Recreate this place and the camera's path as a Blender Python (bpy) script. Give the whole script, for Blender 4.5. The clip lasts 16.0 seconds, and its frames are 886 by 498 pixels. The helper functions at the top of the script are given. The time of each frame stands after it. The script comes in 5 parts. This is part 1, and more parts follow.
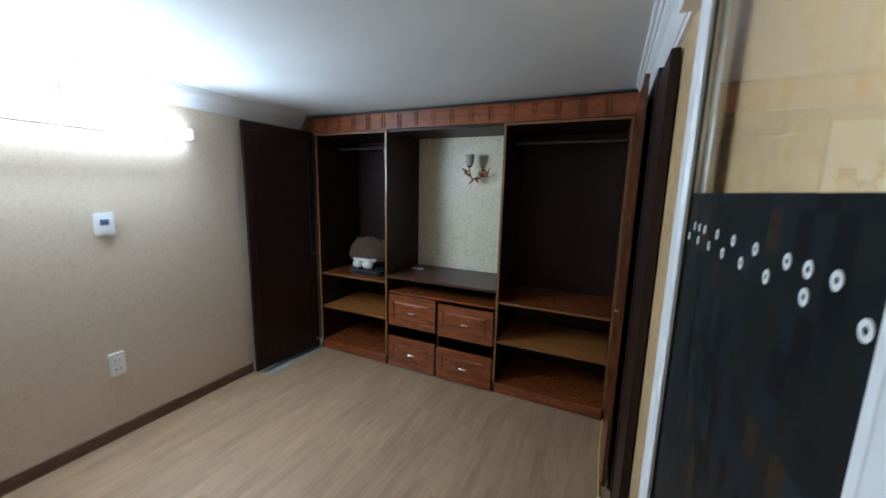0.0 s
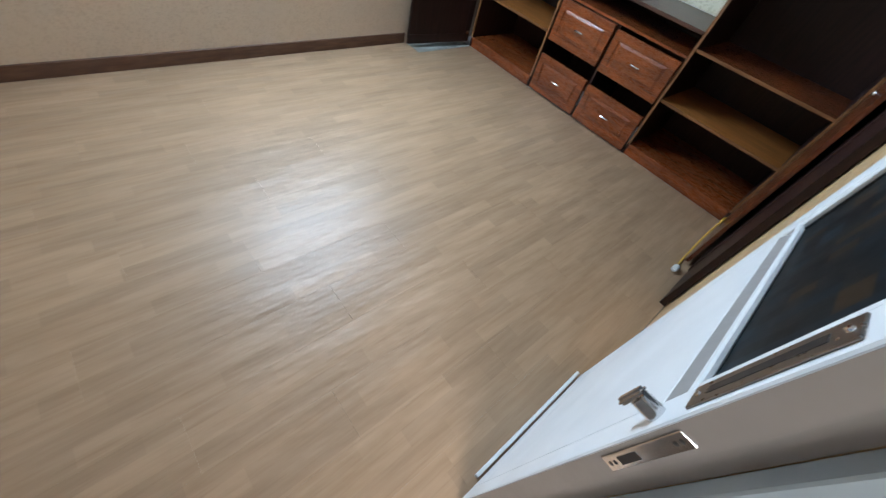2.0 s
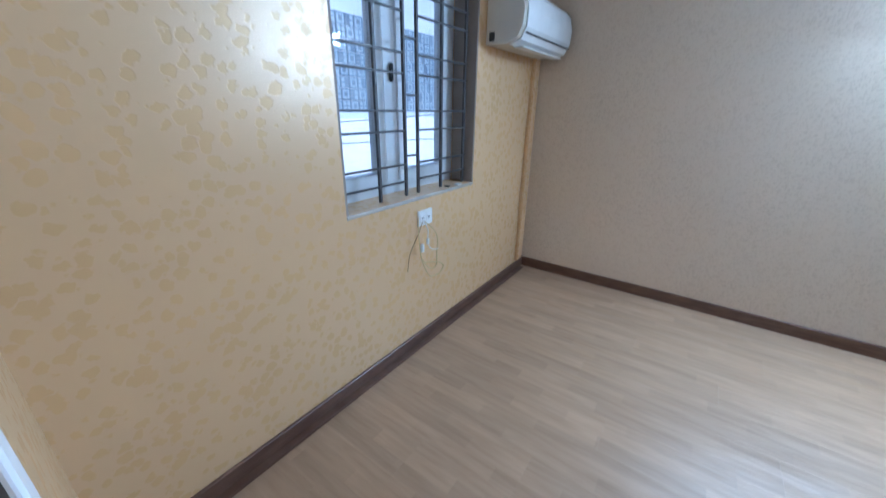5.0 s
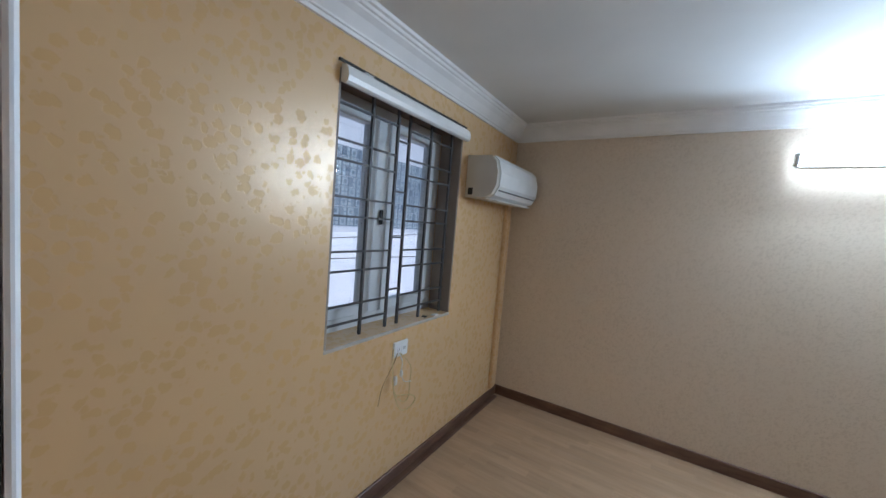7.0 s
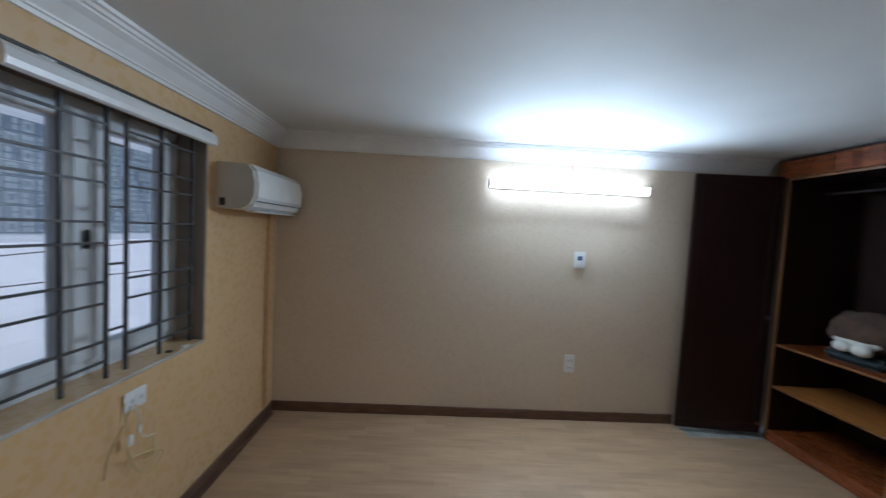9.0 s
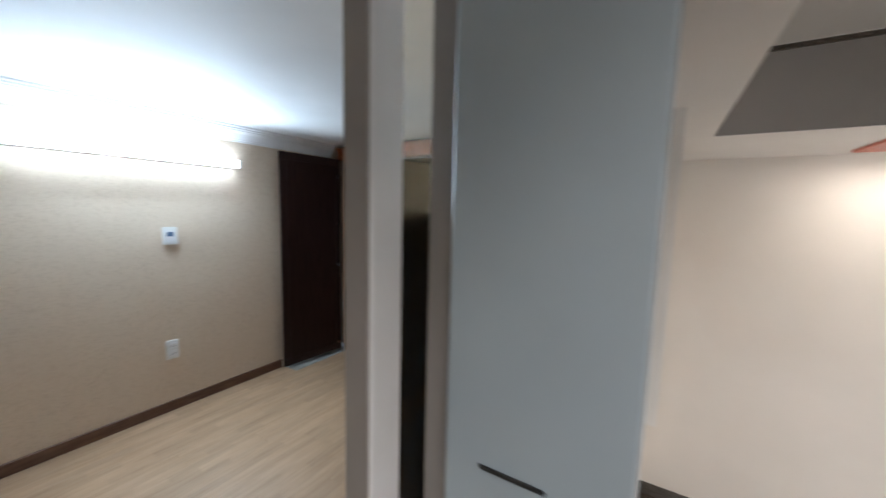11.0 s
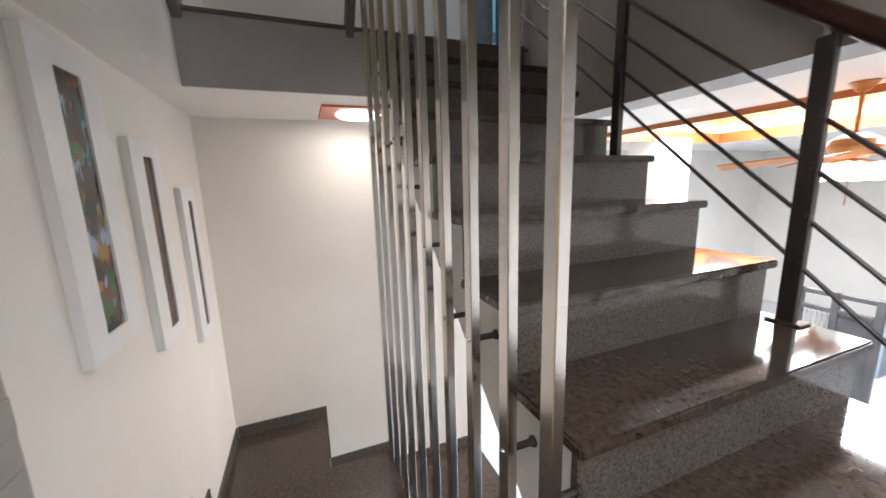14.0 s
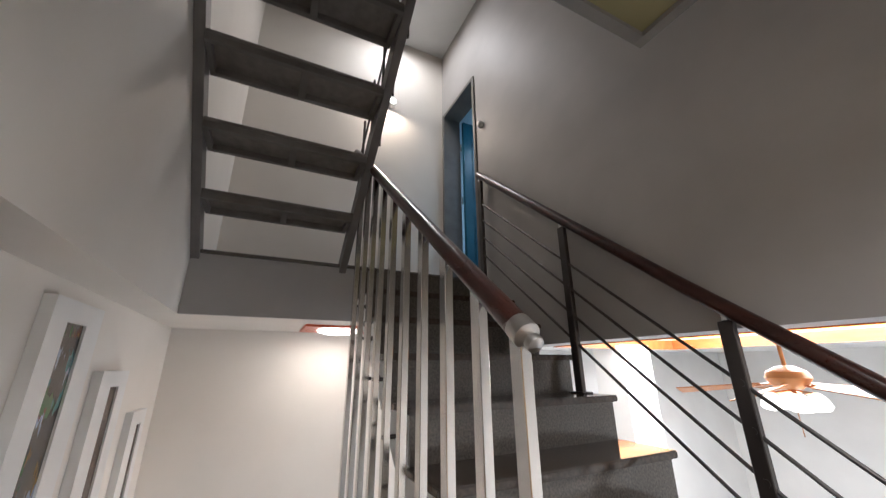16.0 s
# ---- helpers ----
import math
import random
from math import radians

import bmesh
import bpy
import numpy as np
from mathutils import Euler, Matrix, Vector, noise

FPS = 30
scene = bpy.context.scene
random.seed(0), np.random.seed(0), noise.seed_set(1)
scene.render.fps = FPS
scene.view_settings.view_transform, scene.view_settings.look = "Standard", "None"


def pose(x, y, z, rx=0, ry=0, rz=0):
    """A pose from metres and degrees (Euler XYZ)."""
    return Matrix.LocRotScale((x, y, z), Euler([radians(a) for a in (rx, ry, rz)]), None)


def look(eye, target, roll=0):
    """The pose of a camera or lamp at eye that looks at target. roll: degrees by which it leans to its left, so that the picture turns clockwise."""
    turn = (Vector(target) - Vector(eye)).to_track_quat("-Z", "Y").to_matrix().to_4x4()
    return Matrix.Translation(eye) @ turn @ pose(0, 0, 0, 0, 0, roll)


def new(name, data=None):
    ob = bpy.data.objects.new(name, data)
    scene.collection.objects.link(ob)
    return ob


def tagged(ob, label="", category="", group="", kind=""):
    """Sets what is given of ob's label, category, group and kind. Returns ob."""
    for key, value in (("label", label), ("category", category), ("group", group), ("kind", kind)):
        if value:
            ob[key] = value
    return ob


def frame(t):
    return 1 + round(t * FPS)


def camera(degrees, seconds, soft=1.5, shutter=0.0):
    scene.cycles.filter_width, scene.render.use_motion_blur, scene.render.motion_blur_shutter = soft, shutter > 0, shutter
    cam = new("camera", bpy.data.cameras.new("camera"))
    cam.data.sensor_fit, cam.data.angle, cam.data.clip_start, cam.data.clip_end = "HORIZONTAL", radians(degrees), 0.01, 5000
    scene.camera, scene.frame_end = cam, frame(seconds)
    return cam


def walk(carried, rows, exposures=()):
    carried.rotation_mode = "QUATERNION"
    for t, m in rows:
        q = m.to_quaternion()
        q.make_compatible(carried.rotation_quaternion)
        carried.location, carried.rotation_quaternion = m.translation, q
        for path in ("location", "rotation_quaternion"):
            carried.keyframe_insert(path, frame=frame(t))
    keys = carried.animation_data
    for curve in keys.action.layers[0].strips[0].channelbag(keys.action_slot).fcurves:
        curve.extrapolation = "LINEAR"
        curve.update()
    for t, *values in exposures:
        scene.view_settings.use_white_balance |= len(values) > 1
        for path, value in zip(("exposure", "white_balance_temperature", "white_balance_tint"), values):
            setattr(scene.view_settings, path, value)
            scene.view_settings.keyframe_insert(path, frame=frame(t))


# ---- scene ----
cam = camera(102.3, 16.0, soft=1.3, shutter=0.4)
ROWS = [
    (0, (1.448, 0.230, 1.639), (3.238, 1.059, 1.312), 1.3),
    (0.5, (1.409, 0.268, 1.570), (3.093, 1.167, 0.975), 5.1),
    (1, (1.388, 0.269, 1.482), (2.861, 1.098, 0.412), 9.5),
    (1.5, (1.360, 0.272, 1.385), (2.575, 1.029, -0.011), 16),
    (2, (1.288, 0.241, 1.337), (2.343, 1.026, -0.170), 18.3),
    (2.5, (1.238, 0.241, 1.313), (2.142, 1.204, -0.189), 17.5),
    (3, (1.190, 0.282, 1.286), (1.783, 1.490, -0.194), 13.7),
    (3.5, (1.180, 0.300, 1.285), (1.434, 1.622, -0.194), 12),
    (4, (1.210, 0.288, 1.225), (0.925, 1.732, -0.129), 6.8),
    (4.5, (1.180, 0.231, 1.320), (0.434, 1.691, 0.187), 4.0),
    (5, (1.154, 0.177, 1.300), (0.070, 1.691, 0.570), 0.7),
    (6.2, (1.165, 0.135, 1.400), (0.070, 1.710, 1.020), 3.2),
    (7.3, (1.188, 0.094, 1.488), (0.201, 1.832, 1.416), 5),
    (7.5, (1.201, 0.074, 1.514), (0.305, 1.861, 1.461), 5.1),
    (8, (1.269, 0.074, 1.534), (0.517, 1.926, 1.479), 1.4),
    (8.5, (1.290, 0.050, 1.552), (0.877, 2.005, 1.477), 2.2),
    (9, (1.274, 0.032, 1.571), (1.343, 2.029, 1.470), 3),
    (9.5, (1.260, 0.045, 1.620), (1.837, 1.955, 1.477), 3.8),
    (10, (1.296, 0.072, 1.690), (2.332, 1.763, 1.430), 3.1),
    (10.2, (1.340, 0.054, 1.697), (2.471, 1.686, 1.454), 3.1),
    (11.2, (1.300, -0.280, 1.620), (3.090, 0.590, 1.390), 1),
    (12.3, (1.275, -0.595, 1.510), (3.219, -0.178, 1.293), -0.4),
    (12.5, (1.273, -0.664, 1.512), (3.232, -0.338, 1.278), -0.5),
    (13, (1.255, -0.773, 1.497), (3.232, -0.707, 1.201), -1.2),
    (13.5, (1.262, -0.849, 1.496), (3.197, -1.205, 1.135), -0.5),
    (14, (1.237, -0.900, 1.498), (3.070, -1.613, 1.139), -1.7),
    (14.5, (1.214, -0.904, 1.569), (3.007, -1.774, 1.399), -2.1),
    (15, (1.200, -0.885, 1.658), (2.976, -1.793, 1.804), -0.4),
    (15.5, (1.161, -0.848, 1.718), (2.907, -1.709, 2.175), 0.7),
    (16, (1.122, -0.830, 1.740), (2.826, -1.667, 2.367), -0.5),
]
walk(cam, [(t, look(e, g, r)) for t, e, g, r in ROWS],
     exposures=[(0, 0.3, 5900, 10), (0.5, 0.5, 5900, 11), (1, 0.85, 5900, 10), (1.5, 0.82, 5850, 10), (2.5, 1.0, 5550, 8), (3.5, 1.14, 5000, 8), (4.5, 1.0, 4750, 9),
                (5.2, 0.98, 4750, 9), (7.3, 0.2, 5800, 12), (8, -0.2, 5600, 12), (8.5, -0.45, 5700, 12), (9, -0.1, 5800, 11), (9.5, 0.15, 5900, 11), (10.2, 0.4, 5800, 11),
                (12.3, 0.25, 6200, 13), (13, 0.45, 6000, 12), (13.5, 0.65, 5700, 11), (14.5, 0.2, 5700, 11), (16, 0.3, 5700, 12)])

# ---- light ----
world = bpy.data.worlds.new("world")
scene.world = world
world.use_nodes = True
wn = world.node_tree
sky = wn.nodes.new("ShaderNodeTexSky")
sky.sky_type, sky.sun_disc = "NISHITA", False
sky.sun_elevation, sky.sun_rotation = radians(61), radians(124)
wn.links.new(sky.outputs[0], wn.nodes["Background"].inputs[0])
wn.nodes["Background"].inputs[1].default_value = 0.14
sun = new("sun", bpy.data.lights.new("sun", "SUN"))
sun.data.energy, sun.data.angle, sun.data.color = 1.8, radians(12), (1.0, 0.97, 0.93)
sun.matrix_world = look((0, 0, 0), (-0.45, 0.3, -1.0))


def area_lamp(name, where, target, sx, sy, power, colour):
    lamp = new(name, bpy.data.lights.new(name, "AREA"))
    lamp.data.shape, lamp.data.size, lamp.data.size_y = "RECTANGLE", sx, sy
    lamp.data.energy, lamp.data.color = power, colour
    lamp.matrix_world = look(where, target)
    return lamp


TUBE_GLOW = 29.0
area_lamp("wall_lamp_light", (2.385, 2.90, 1.925), (2.385, 1.9, 1.5), 1.28, 0.05, 40.0, (0.70, 0.87, 1.0))
area_lamp("landing_light", (4.03, -1.33, 1.975), (4.03, -1.33, 0), 0.28, 0.28, 3.4, (1.0, 0.86, 0.70))
# fill panel added inside the tray to brighten the living room, no visible fitting
area_lamp("living_fill", (2.9, -5.5, 2.28), (2.9, -5.5, -3), 3.2, 2.0, 470.0, (1.0, 0.93, 0.84))
# unseen fill panel under the slab, added to light hall and picture wall
area_lamp("hall_fill", (0.0, -1.15, 2.84), (0.0, -1.15, 0), 1.7, 1.0, 46.0, (1.0, 0.93, 0.84)).data.spread = radians(138)
area_lamp("upper_light", (4.30, -1.78, 4.60), (3.75, -1.65, 3.2), 0.12, 0.12, 6.0, (1.0, 0.80, 0.60))
# unseen fill lamp, added to brighten the walls round the upper door
area_lamp("upper_fill", (3.95, -1.8, 5.5), (3.95, -1.8, 2.4), 0.4, 0.4, 13.0, (1.0, 0.92, 0.82))
# added fill, out of sight, so that the blue room reads as lit
area_lamp("blue_room_fill", (3.9, -3.6, 4.6), (3.9, -3.6, 2.4), 1.0, 1.0, 14.0, (0.75, 0.90, 1.0))


# ---- materials ----
def rgb(c):
    return (c[0], c[1], c[2], 1.0)


def material(name, a, b=None, scale=6.0, stretch=(1, 1, 1), rough=0.5, metal=0.0, bump=0.0, bscale=80.0, rvar=0.1, piece=0.0,
             glow=None, coat=0.0, space="Object", alpha=None, contrast=(0.35, 0.65), spec=0.5):
    """Two colours mixed by large and fine noise, with fine relief; piece: spread from object to object."""
    m = bpy.data.materials.new(name)
    m.use_nodes = True
    nt = m.node_tree
    n, l = nt.nodes, nt.links
    p = n["Principled BSDF"]
    p.inputs["Metallic"].default_value = metal
    p.inputs["Specular IOR Level"].default_value = spec
    p.inputs["Coat Weight"].default_value = coat
    p.inputs["Coat Roughness"].default_value = 0.12
    tc = n.new("ShaderNodeTexCoord")
    mp = n.new("ShaderNodeMapping")
    mp.inputs["Scale"].default_value = stretch
    l.new(tc.outputs[space], mp.inputs[0])
    big = n.new("ShaderNodeTexNoise")
    big.inputs["Scale"].default_value, big.inputs["Detail"].default_value = scale, 6.0
    l.new(mp.outputs[0], big.inputs["Vector"])
    fine = n.new("ShaderNodeTexNoise")
    fine.inputs["Scale"].default_value, fine.inputs["Detail"].default_value = bscale, 3.0
    l.new(mp.outputs[0], fine.inputs["Vector"])
    ramp = n.new("ShaderNodeMapRange")
    ramp.inputs[1].default_value, ramp.inputs[2].default_value = contrast
    l.new(big.outputs["Fac"], ramp.inputs[0])
    mix = n.new("ShaderNodeMix")
    mix.data_type = "RGBA"
    mix.inputs["A"].default_value, mix.inputs["B"].default_value = rgb(a), rgb(b or a)
    l.new(ramp.outputs[0], mix.inputs["Factor"])
    colour = mix.outputs["Result"]
    if piece:
        info = n.new("ShaderNodeObjectInfo")
        hsv = n.new("ShaderNodeHueSaturation")
        mr = n.new("ShaderNodeMapRange")
        mr.inputs[3].default_value, mr.inputs[4].default_value = 1 - piece, 1 + piece
        l.new(info.outputs["Random"], mr.inputs[0])
        l.new(mr.outputs[0], hsv.inputs["Value"])
        l.new(colour, hsv.inputs["Color"])
        colour = hsv.outputs["Color"]
    l.new(colour, p.inputs["Base Color"])
    rr = n.new("ShaderNodeMapRange")
    rr.inputs[3].default_value, rr.inputs[4].default_value = max(0.02, rough - rvar), min(1.0, rough + rvar)
    l.new(fine.outputs["Fac"], rr.inputs[0])
    l.new(rr.outputs[0], p.inputs["Roughness"])
    if bump:
        bp = n.new("ShaderNodeBump")
        bp.inputs["Strength"].default_value, bp.inputs["Distance"].default_value = bump, 0.004
        l.new(fine.outputs["Fac"], bp.inputs["Height"])
        l.new(bp.outputs[0], p.inputs["Normal"])
    if glow:
        p.inputs["Emission Color"].default_value = rgb(glow[0])
        p.inputs["Emission Strength"].default_value = glow[1]
    return m


def glass_material(name, tint, rough=0.02):
    m = bpy.data.materials.new(name)
    m.use_nodes = True
    p = m.node_tree.nodes["Principled BSDF"]
    p.inputs["Base Color"].default_value = rgb(tint)
    p.inputs["Roughness"].default_value = rough
    p.inputs["Transmission Weight"].default_value = 1.0
    p.inputs["IOR"].default_value = 1.45
    return m


def wallpaper(name, ground, motif, density, sheen, foil=0.0, rough0=None, foil0=0.0):
    """Cream wallpaper with a pale raised floral motif that is glossier than its ground."""
    m = material(name, ground, tuple(c * 0.93 for c in ground), 2.5, rough=0.5, bump=0.15, bscale=220.0)
    nt = m.node_tree
    n, l = nt.nodes, nt.links
    p = n["Principled BSDF"]
    tc = n.new("ShaderNodeTexCoord")
    warp = n.new("ShaderNodeTexNoise")
    warp.inputs["Scale"].default_value = density * 1.3
    l.new(tc.outputs["Object"], warp.inputs["Vector"])
    add = n.new("ShaderNodeMixRGB")
    add.blend_type, add.inputs[0].default_value = "LINEAR_LIGHT", 0.018
    l.new(tc.outputs["Object"], add.inputs[1])
    l.new(warp.outputs["Color"], add.inputs[2])
    vor = n.new("ShaderNodeTexVoronoi")
    vor.inputs["Scale"].default_value = density
    l.new(add.outputs[0], vor.inputs["Vector"])
    leaf = n.new("ShaderNodeTexNoise")
    leaf.inputs["Scale"].default_value, leaf.inputs["Detail"].default_value = density * 0.28, 2.0
    l.new(tc.outputs["Object"], leaf.inputs["Vector"])
    # petals of uneven size, some missing, on a net of foil
    tint = n.new("ShaderNodeSeparateColor")
    l.new(vor.outputs["Color"], tint.inputs[0])
    size = n.new("ShaderNodeMapRange")
    size.inputs[3].default_value, size.inputs[4].default_value = 0.0, 0.24
    l.new(tint.outputs[0], size.inputs[0])
    grow = n.new("ShaderNodeMath")
    grow.operation = "MULTIPLY_ADD"
    grow.inputs[1].default_value = 0.56
    l.new(leaf.outputs["Fac"], grow.inputs[0])
    l.new(size.outputs[0], grow.inputs[2])
    sm = n.new("ShaderNodeMath")
    sm.operation = "SUBTRACT"
    l.new(vor.outputs["Distance"], sm.inputs[0])
    l.new(grow.outputs[0], sm.inputs[1])
    mask = n.new("ShaderNodeMapRange")
    mask.inputs[1].default_value, mask.inputs[2].default_value = -0.06, 0.05
    l.new(sm.outputs[0], mask.inputs[0])
    old = p.inputs["Base Color"].links[0].from_socket
    mix = n.new("ShaderNodeMix")
    mix.data_type = "RGBA"
    mix.inputs["B"].default_value = rgb(motif)
    l.new(old, mix.inputs["A"])
    l.new(mask.outputs[0], mix.inputs["Factor"])
    l.new(mix.outputs["Result"], p.inputs["Base Color"])
    rough = n.new("ShaderNodeMapRange")
    rough.inputs[3].default_value, rough.inputs[4].default_value = rough0 or sheen + 0.14, sheen
    l.new(mask.outputs[0], rough.inputs[0])
    l.new(rough.outputs[0], p.inputs["Roughness"])
    shine = n.new("ShaderNodeMapRange")
    shine.inputs[3].default_value, shine.inputs[4].default_value = 0.5, 0.5 + foil
    l.new(mask.outputs[0], shine.inputs[0])
    l.new(shine.outputs[0], p.inputs["Specular IOR Level"])
    p.inputs["Metallic"].default_value = foil0
    lac = n.new("ShaderNodeMath")
    lac.operation = "MULTIPLY"
    lac.inputs[1].default_value = foil
    l.new(mask.outputs[0], lac.inputs[0])
    l.new(lac.outputs[0], p.inputs["Coat Weight"])
    p.inputs["Coat Roughness"].default_value = sheen
    bp = n.new("ShaderNodeBump")
    bp.inputs["Strength"].default_value, bp.inputs["Distance"].default_value = 0.2, 0.0012
    l.new(mask.outputs[0], bp.inputs["Height"])
    l.new(bp.outputs[0], p.inputs["Normal"])
    return m


PAPER_W = wallpaper("yellow_wallpaper", (0.66, 0.43, 0.205), (0.65, 0.435, 0.225), 27.0, 0.36, 0.33, 0.42, 0.12)
PAPER_N = wallpaper("cream_wallpaper", (0.60, 0.485, 0.365), (0.64, 0.53, 0.41), 75.0, 0.32)
PAPER_B = wallpaper("alcove_wallpaper", (0.62, 0.55, 0.38), (0.70, 0.64, 0.48), 40.0, 0.35)
WHITE = material("white_paint", (0.78, 0.78, 0.76), (0.72, 0.72, 0.70), 3.0, rough=0.6, bump=0.06, bscale=150)
CEIL = material("ceiling_paint", (0.74, 0.75, 0.75), (0.68, 0.69, 0.69), 1.5, rough=0.7, bump=0.05, bscale=120)
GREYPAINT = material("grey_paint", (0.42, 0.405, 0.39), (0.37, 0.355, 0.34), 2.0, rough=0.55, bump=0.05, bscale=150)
STAIRWALL = material("stairwell_paint", (0.77, 0.725, 0.665), (0.72, 0.675, 0.615), 1.5, rough=0.65, bump=0.08, bscale=140)
TRIM = material("white_trim", (0.80, 0.80, 0.80), (0.74, 0.74, 0.74), 6.0, rough=0.35, rvar=0.08)
DARKJAMB = material("taupe_jamb", (0.20, 0.18, 0.165), (0.17, 0.155, 0.14), 5.0, rough=0.5)
SKIRT = material("brown_skirting", (0.095, 0.045, 0.028), (0.16, 0.085, 0.05), 7.0, (1, 1, 6), rough=0.4, bump=0.15, bscale=60, contrast=(0.4, 0.75))
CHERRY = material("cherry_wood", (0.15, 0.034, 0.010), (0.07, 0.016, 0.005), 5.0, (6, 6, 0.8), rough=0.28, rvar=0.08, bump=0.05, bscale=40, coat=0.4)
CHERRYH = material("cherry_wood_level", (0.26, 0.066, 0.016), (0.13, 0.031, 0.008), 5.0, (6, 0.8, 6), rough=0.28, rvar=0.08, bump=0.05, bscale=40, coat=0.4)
EDGE = material("light_wood_edge", (0.20, 0.085, 0.028), (0.14, 0.058, 0.02), 6.0, (4, 0.8, 4), rough=0.4)
DARKWOOD = material("dark_brown_board", (0.016, 0.007, 0.006), (0.028, 0.012, 0.009), 7.0, (8, 8, 0.7), rough=0.42, bump=0.05, bscale=50, spec=0.25)
TOPWOOD = material("dark_worktop_wood", (0.085, 0.032, 0.018), (0.05, 0.02, 0.012), 6.0, (6, 0.8, 6), rough=0.35, bump=0.05, bscale=40)
SHELF = material("orange_wood_shelf", (0.36, 0.14, 0.032), (0.25, 0.092, 0.022), 5.0, (6, 0.8, 6), rough=0.35, bump=0.04)
CHROME = material("chrome", (0.75, 0.75, 0.76), (0.65, 0.65, 0.66), 8.0, rough=0.15, metal=1.0, rvar=0.06)
STEEL = material("brushed_steel", (0.66, 0.64, 0.61), (0.60, 0.58, 0.55), 3.0, (1, 1, 0.1), rough=0.16, metal=1.0, rvar=0.04)
DARKSTEEL = material("dark_steel", (0.10, 0.09, 0.085), (0.07, 0.062, 0.06), 6.0, rough=0.35, metal=0.8)
STEELPAINT = material("grey_steel_paint", (0.12, 0.11, 0.10), (0.16, 0.148, 0.135), 6.0, rough=0.5, bump=0.1)
GRANITE = material("brown_granite", (0.078, 0.057, 0.042), (0.030, 0.023, 0.018), 60.0, spec=0.5, rough=0.085, rvar=0.02, bscale=160, contrast=(0.3, 0.7))
GRANITE_R = material("dark_granite", (0.135, 0.118, 0.10), (0.058, 0.05, 0.043), 110.0, rough=0.16, rvar=0.05, bscale=160, contrast=(0.3, 0.7))
HANDRAIL = material("dark_handrail_wood", (0.055, 0.016, 0.010), (0.030, 0.010, 0.007), 5.0, (0.8, 6, 6), rough=0.3, coat=0.25)
PLASTIC = material("white_plastic", (0.78, 0.78, 0.76), (0.72, 0.72, 0.70), 8.0, rough=0.35)
ACPLASTIC = material("aged_plastic", (0.62, 0.58, 0.50), (0.55, 0.51, 0.44), 4.0, rough=0.45)
BLACK = material("black_plastic", (0.012, 0.012, 0.013), (0.02, 0.02, 0.02), 8.0, rough=0.4)
CABLE_Y = material("yellow_cable_sheath", (0.60, 0.36, 0.04), (0.5, 0.3, 0.03), 8.0, rough=0.5)
CABLE_B = material("black_cable_sheath", (0.05, 0.04, 0.035), (0.03, 0.025, 0.02), 8.0, rough=0.5)
GRILLE = material("grey_grille_paint", (0.045, 0.043, 0.045), (0.075, 0.07, 0.068), 20.0, rough=0.5, bump=0.1)
UPVC = material("window_frame_white", (0.66, 0.68, 0.70), (0.58, 0.60, 0.62), 5.0, rough=0.4)
DOORGLASS = glass_material("door_glass", (0.86, 0.86, 0.83))
GLASS = glass_material("clear_glass", (0.96, 0.98, 0.98))
TUBE = material("tube_glow", (1, 1, 1), (1, 1, 1), glow=((0.74, 0.89, 1.0), TUBE_GLOW))
DISC = material("warm_glow", (1, 1, 1), (1, 1, 1), glow=((1.0, 0.90, 0.76), 8.0))
REDLED = material("red_glow", (0.9, 0.05, 0.02), glow=((1.0, 0.06, 0.03), 5.0))
ORANGE = material("orange_lacquer", (0.62, 0.10, 0.03), (0.50, 0.07, 0.02), 6.0, rough=0.3)
TEAL = material("teal_door_paint", (0.010, 0.085, 0.135), (0.014, 0.11, 0.17), 3.0, rough=0.3)
PALEBLUE = material("pale_blue_paint", (0.55, 0.68, 0.74), (0.50, 0.63, 0.70), 2.0, rough=0.6)
RIM = material("rim_grey", (0.25, 0.24, 0.22), (0.20, 0.19, 0.18), 4.0, rough=0.6)
STEELPANEL = material("bronze_tread_panel", (0.19, 0.17, 0.15), (0.14, 0.125, 0.11), 20.0, rough=0.55, bump=0.3, bscale=120)
OLIVE = material("olive_soffit", (0.30, 0.27, 0.13), (0.26, 0.235, 0.11), 3.0, rough=0.6)


# ---- builders ----
ORIGIN = {}
PLACE = Vector((0, 0, 0))  # where the local frame of the space being built lies


def thing(name, base, label="", category="", group="", kind=""):
    """An Empty at the base of a thing; its parts are given in world metres."""
    ob = new(name)
    ob.location = Vector(base) + PLACE
    ob.empty_display_size = 0.1
    ORIGIN[ob.name] = Vector(base)
    return tagged(ob, label, category, group, kind)


def mesh_of(name, bm, mat, origin):
    bmesh.ops.translate(bm, verts=bm.verts, vec=-Vector(origin))
    bmesh.ops.recalc_face_normals(bm, faces=bm.faces)
    me = bpy.data.meshes.new(name)
    bm.to_mesh(me)
    bm.free()
    me.materials.append(mat)
    return me


def smooth(ob, degrees=35):
    ob.data.shade_smooth()
    ob.data.set_sharp_from_angle(angle=radians(degrees))
    return ob


def part(name, bm, mat, parent, label="", round_=False):
    """bm as one mesh object under a thing or a part."""
    origin = ORIGIN[parent.name]
    ob = new(name, mesh_of(name, bm, mat, origin))
    ob.parent = parent
    ORIGIN[ob.name] = origin
    if label:
        ob["label"] = label
    if round_:
        smooth(ob)
    return ob


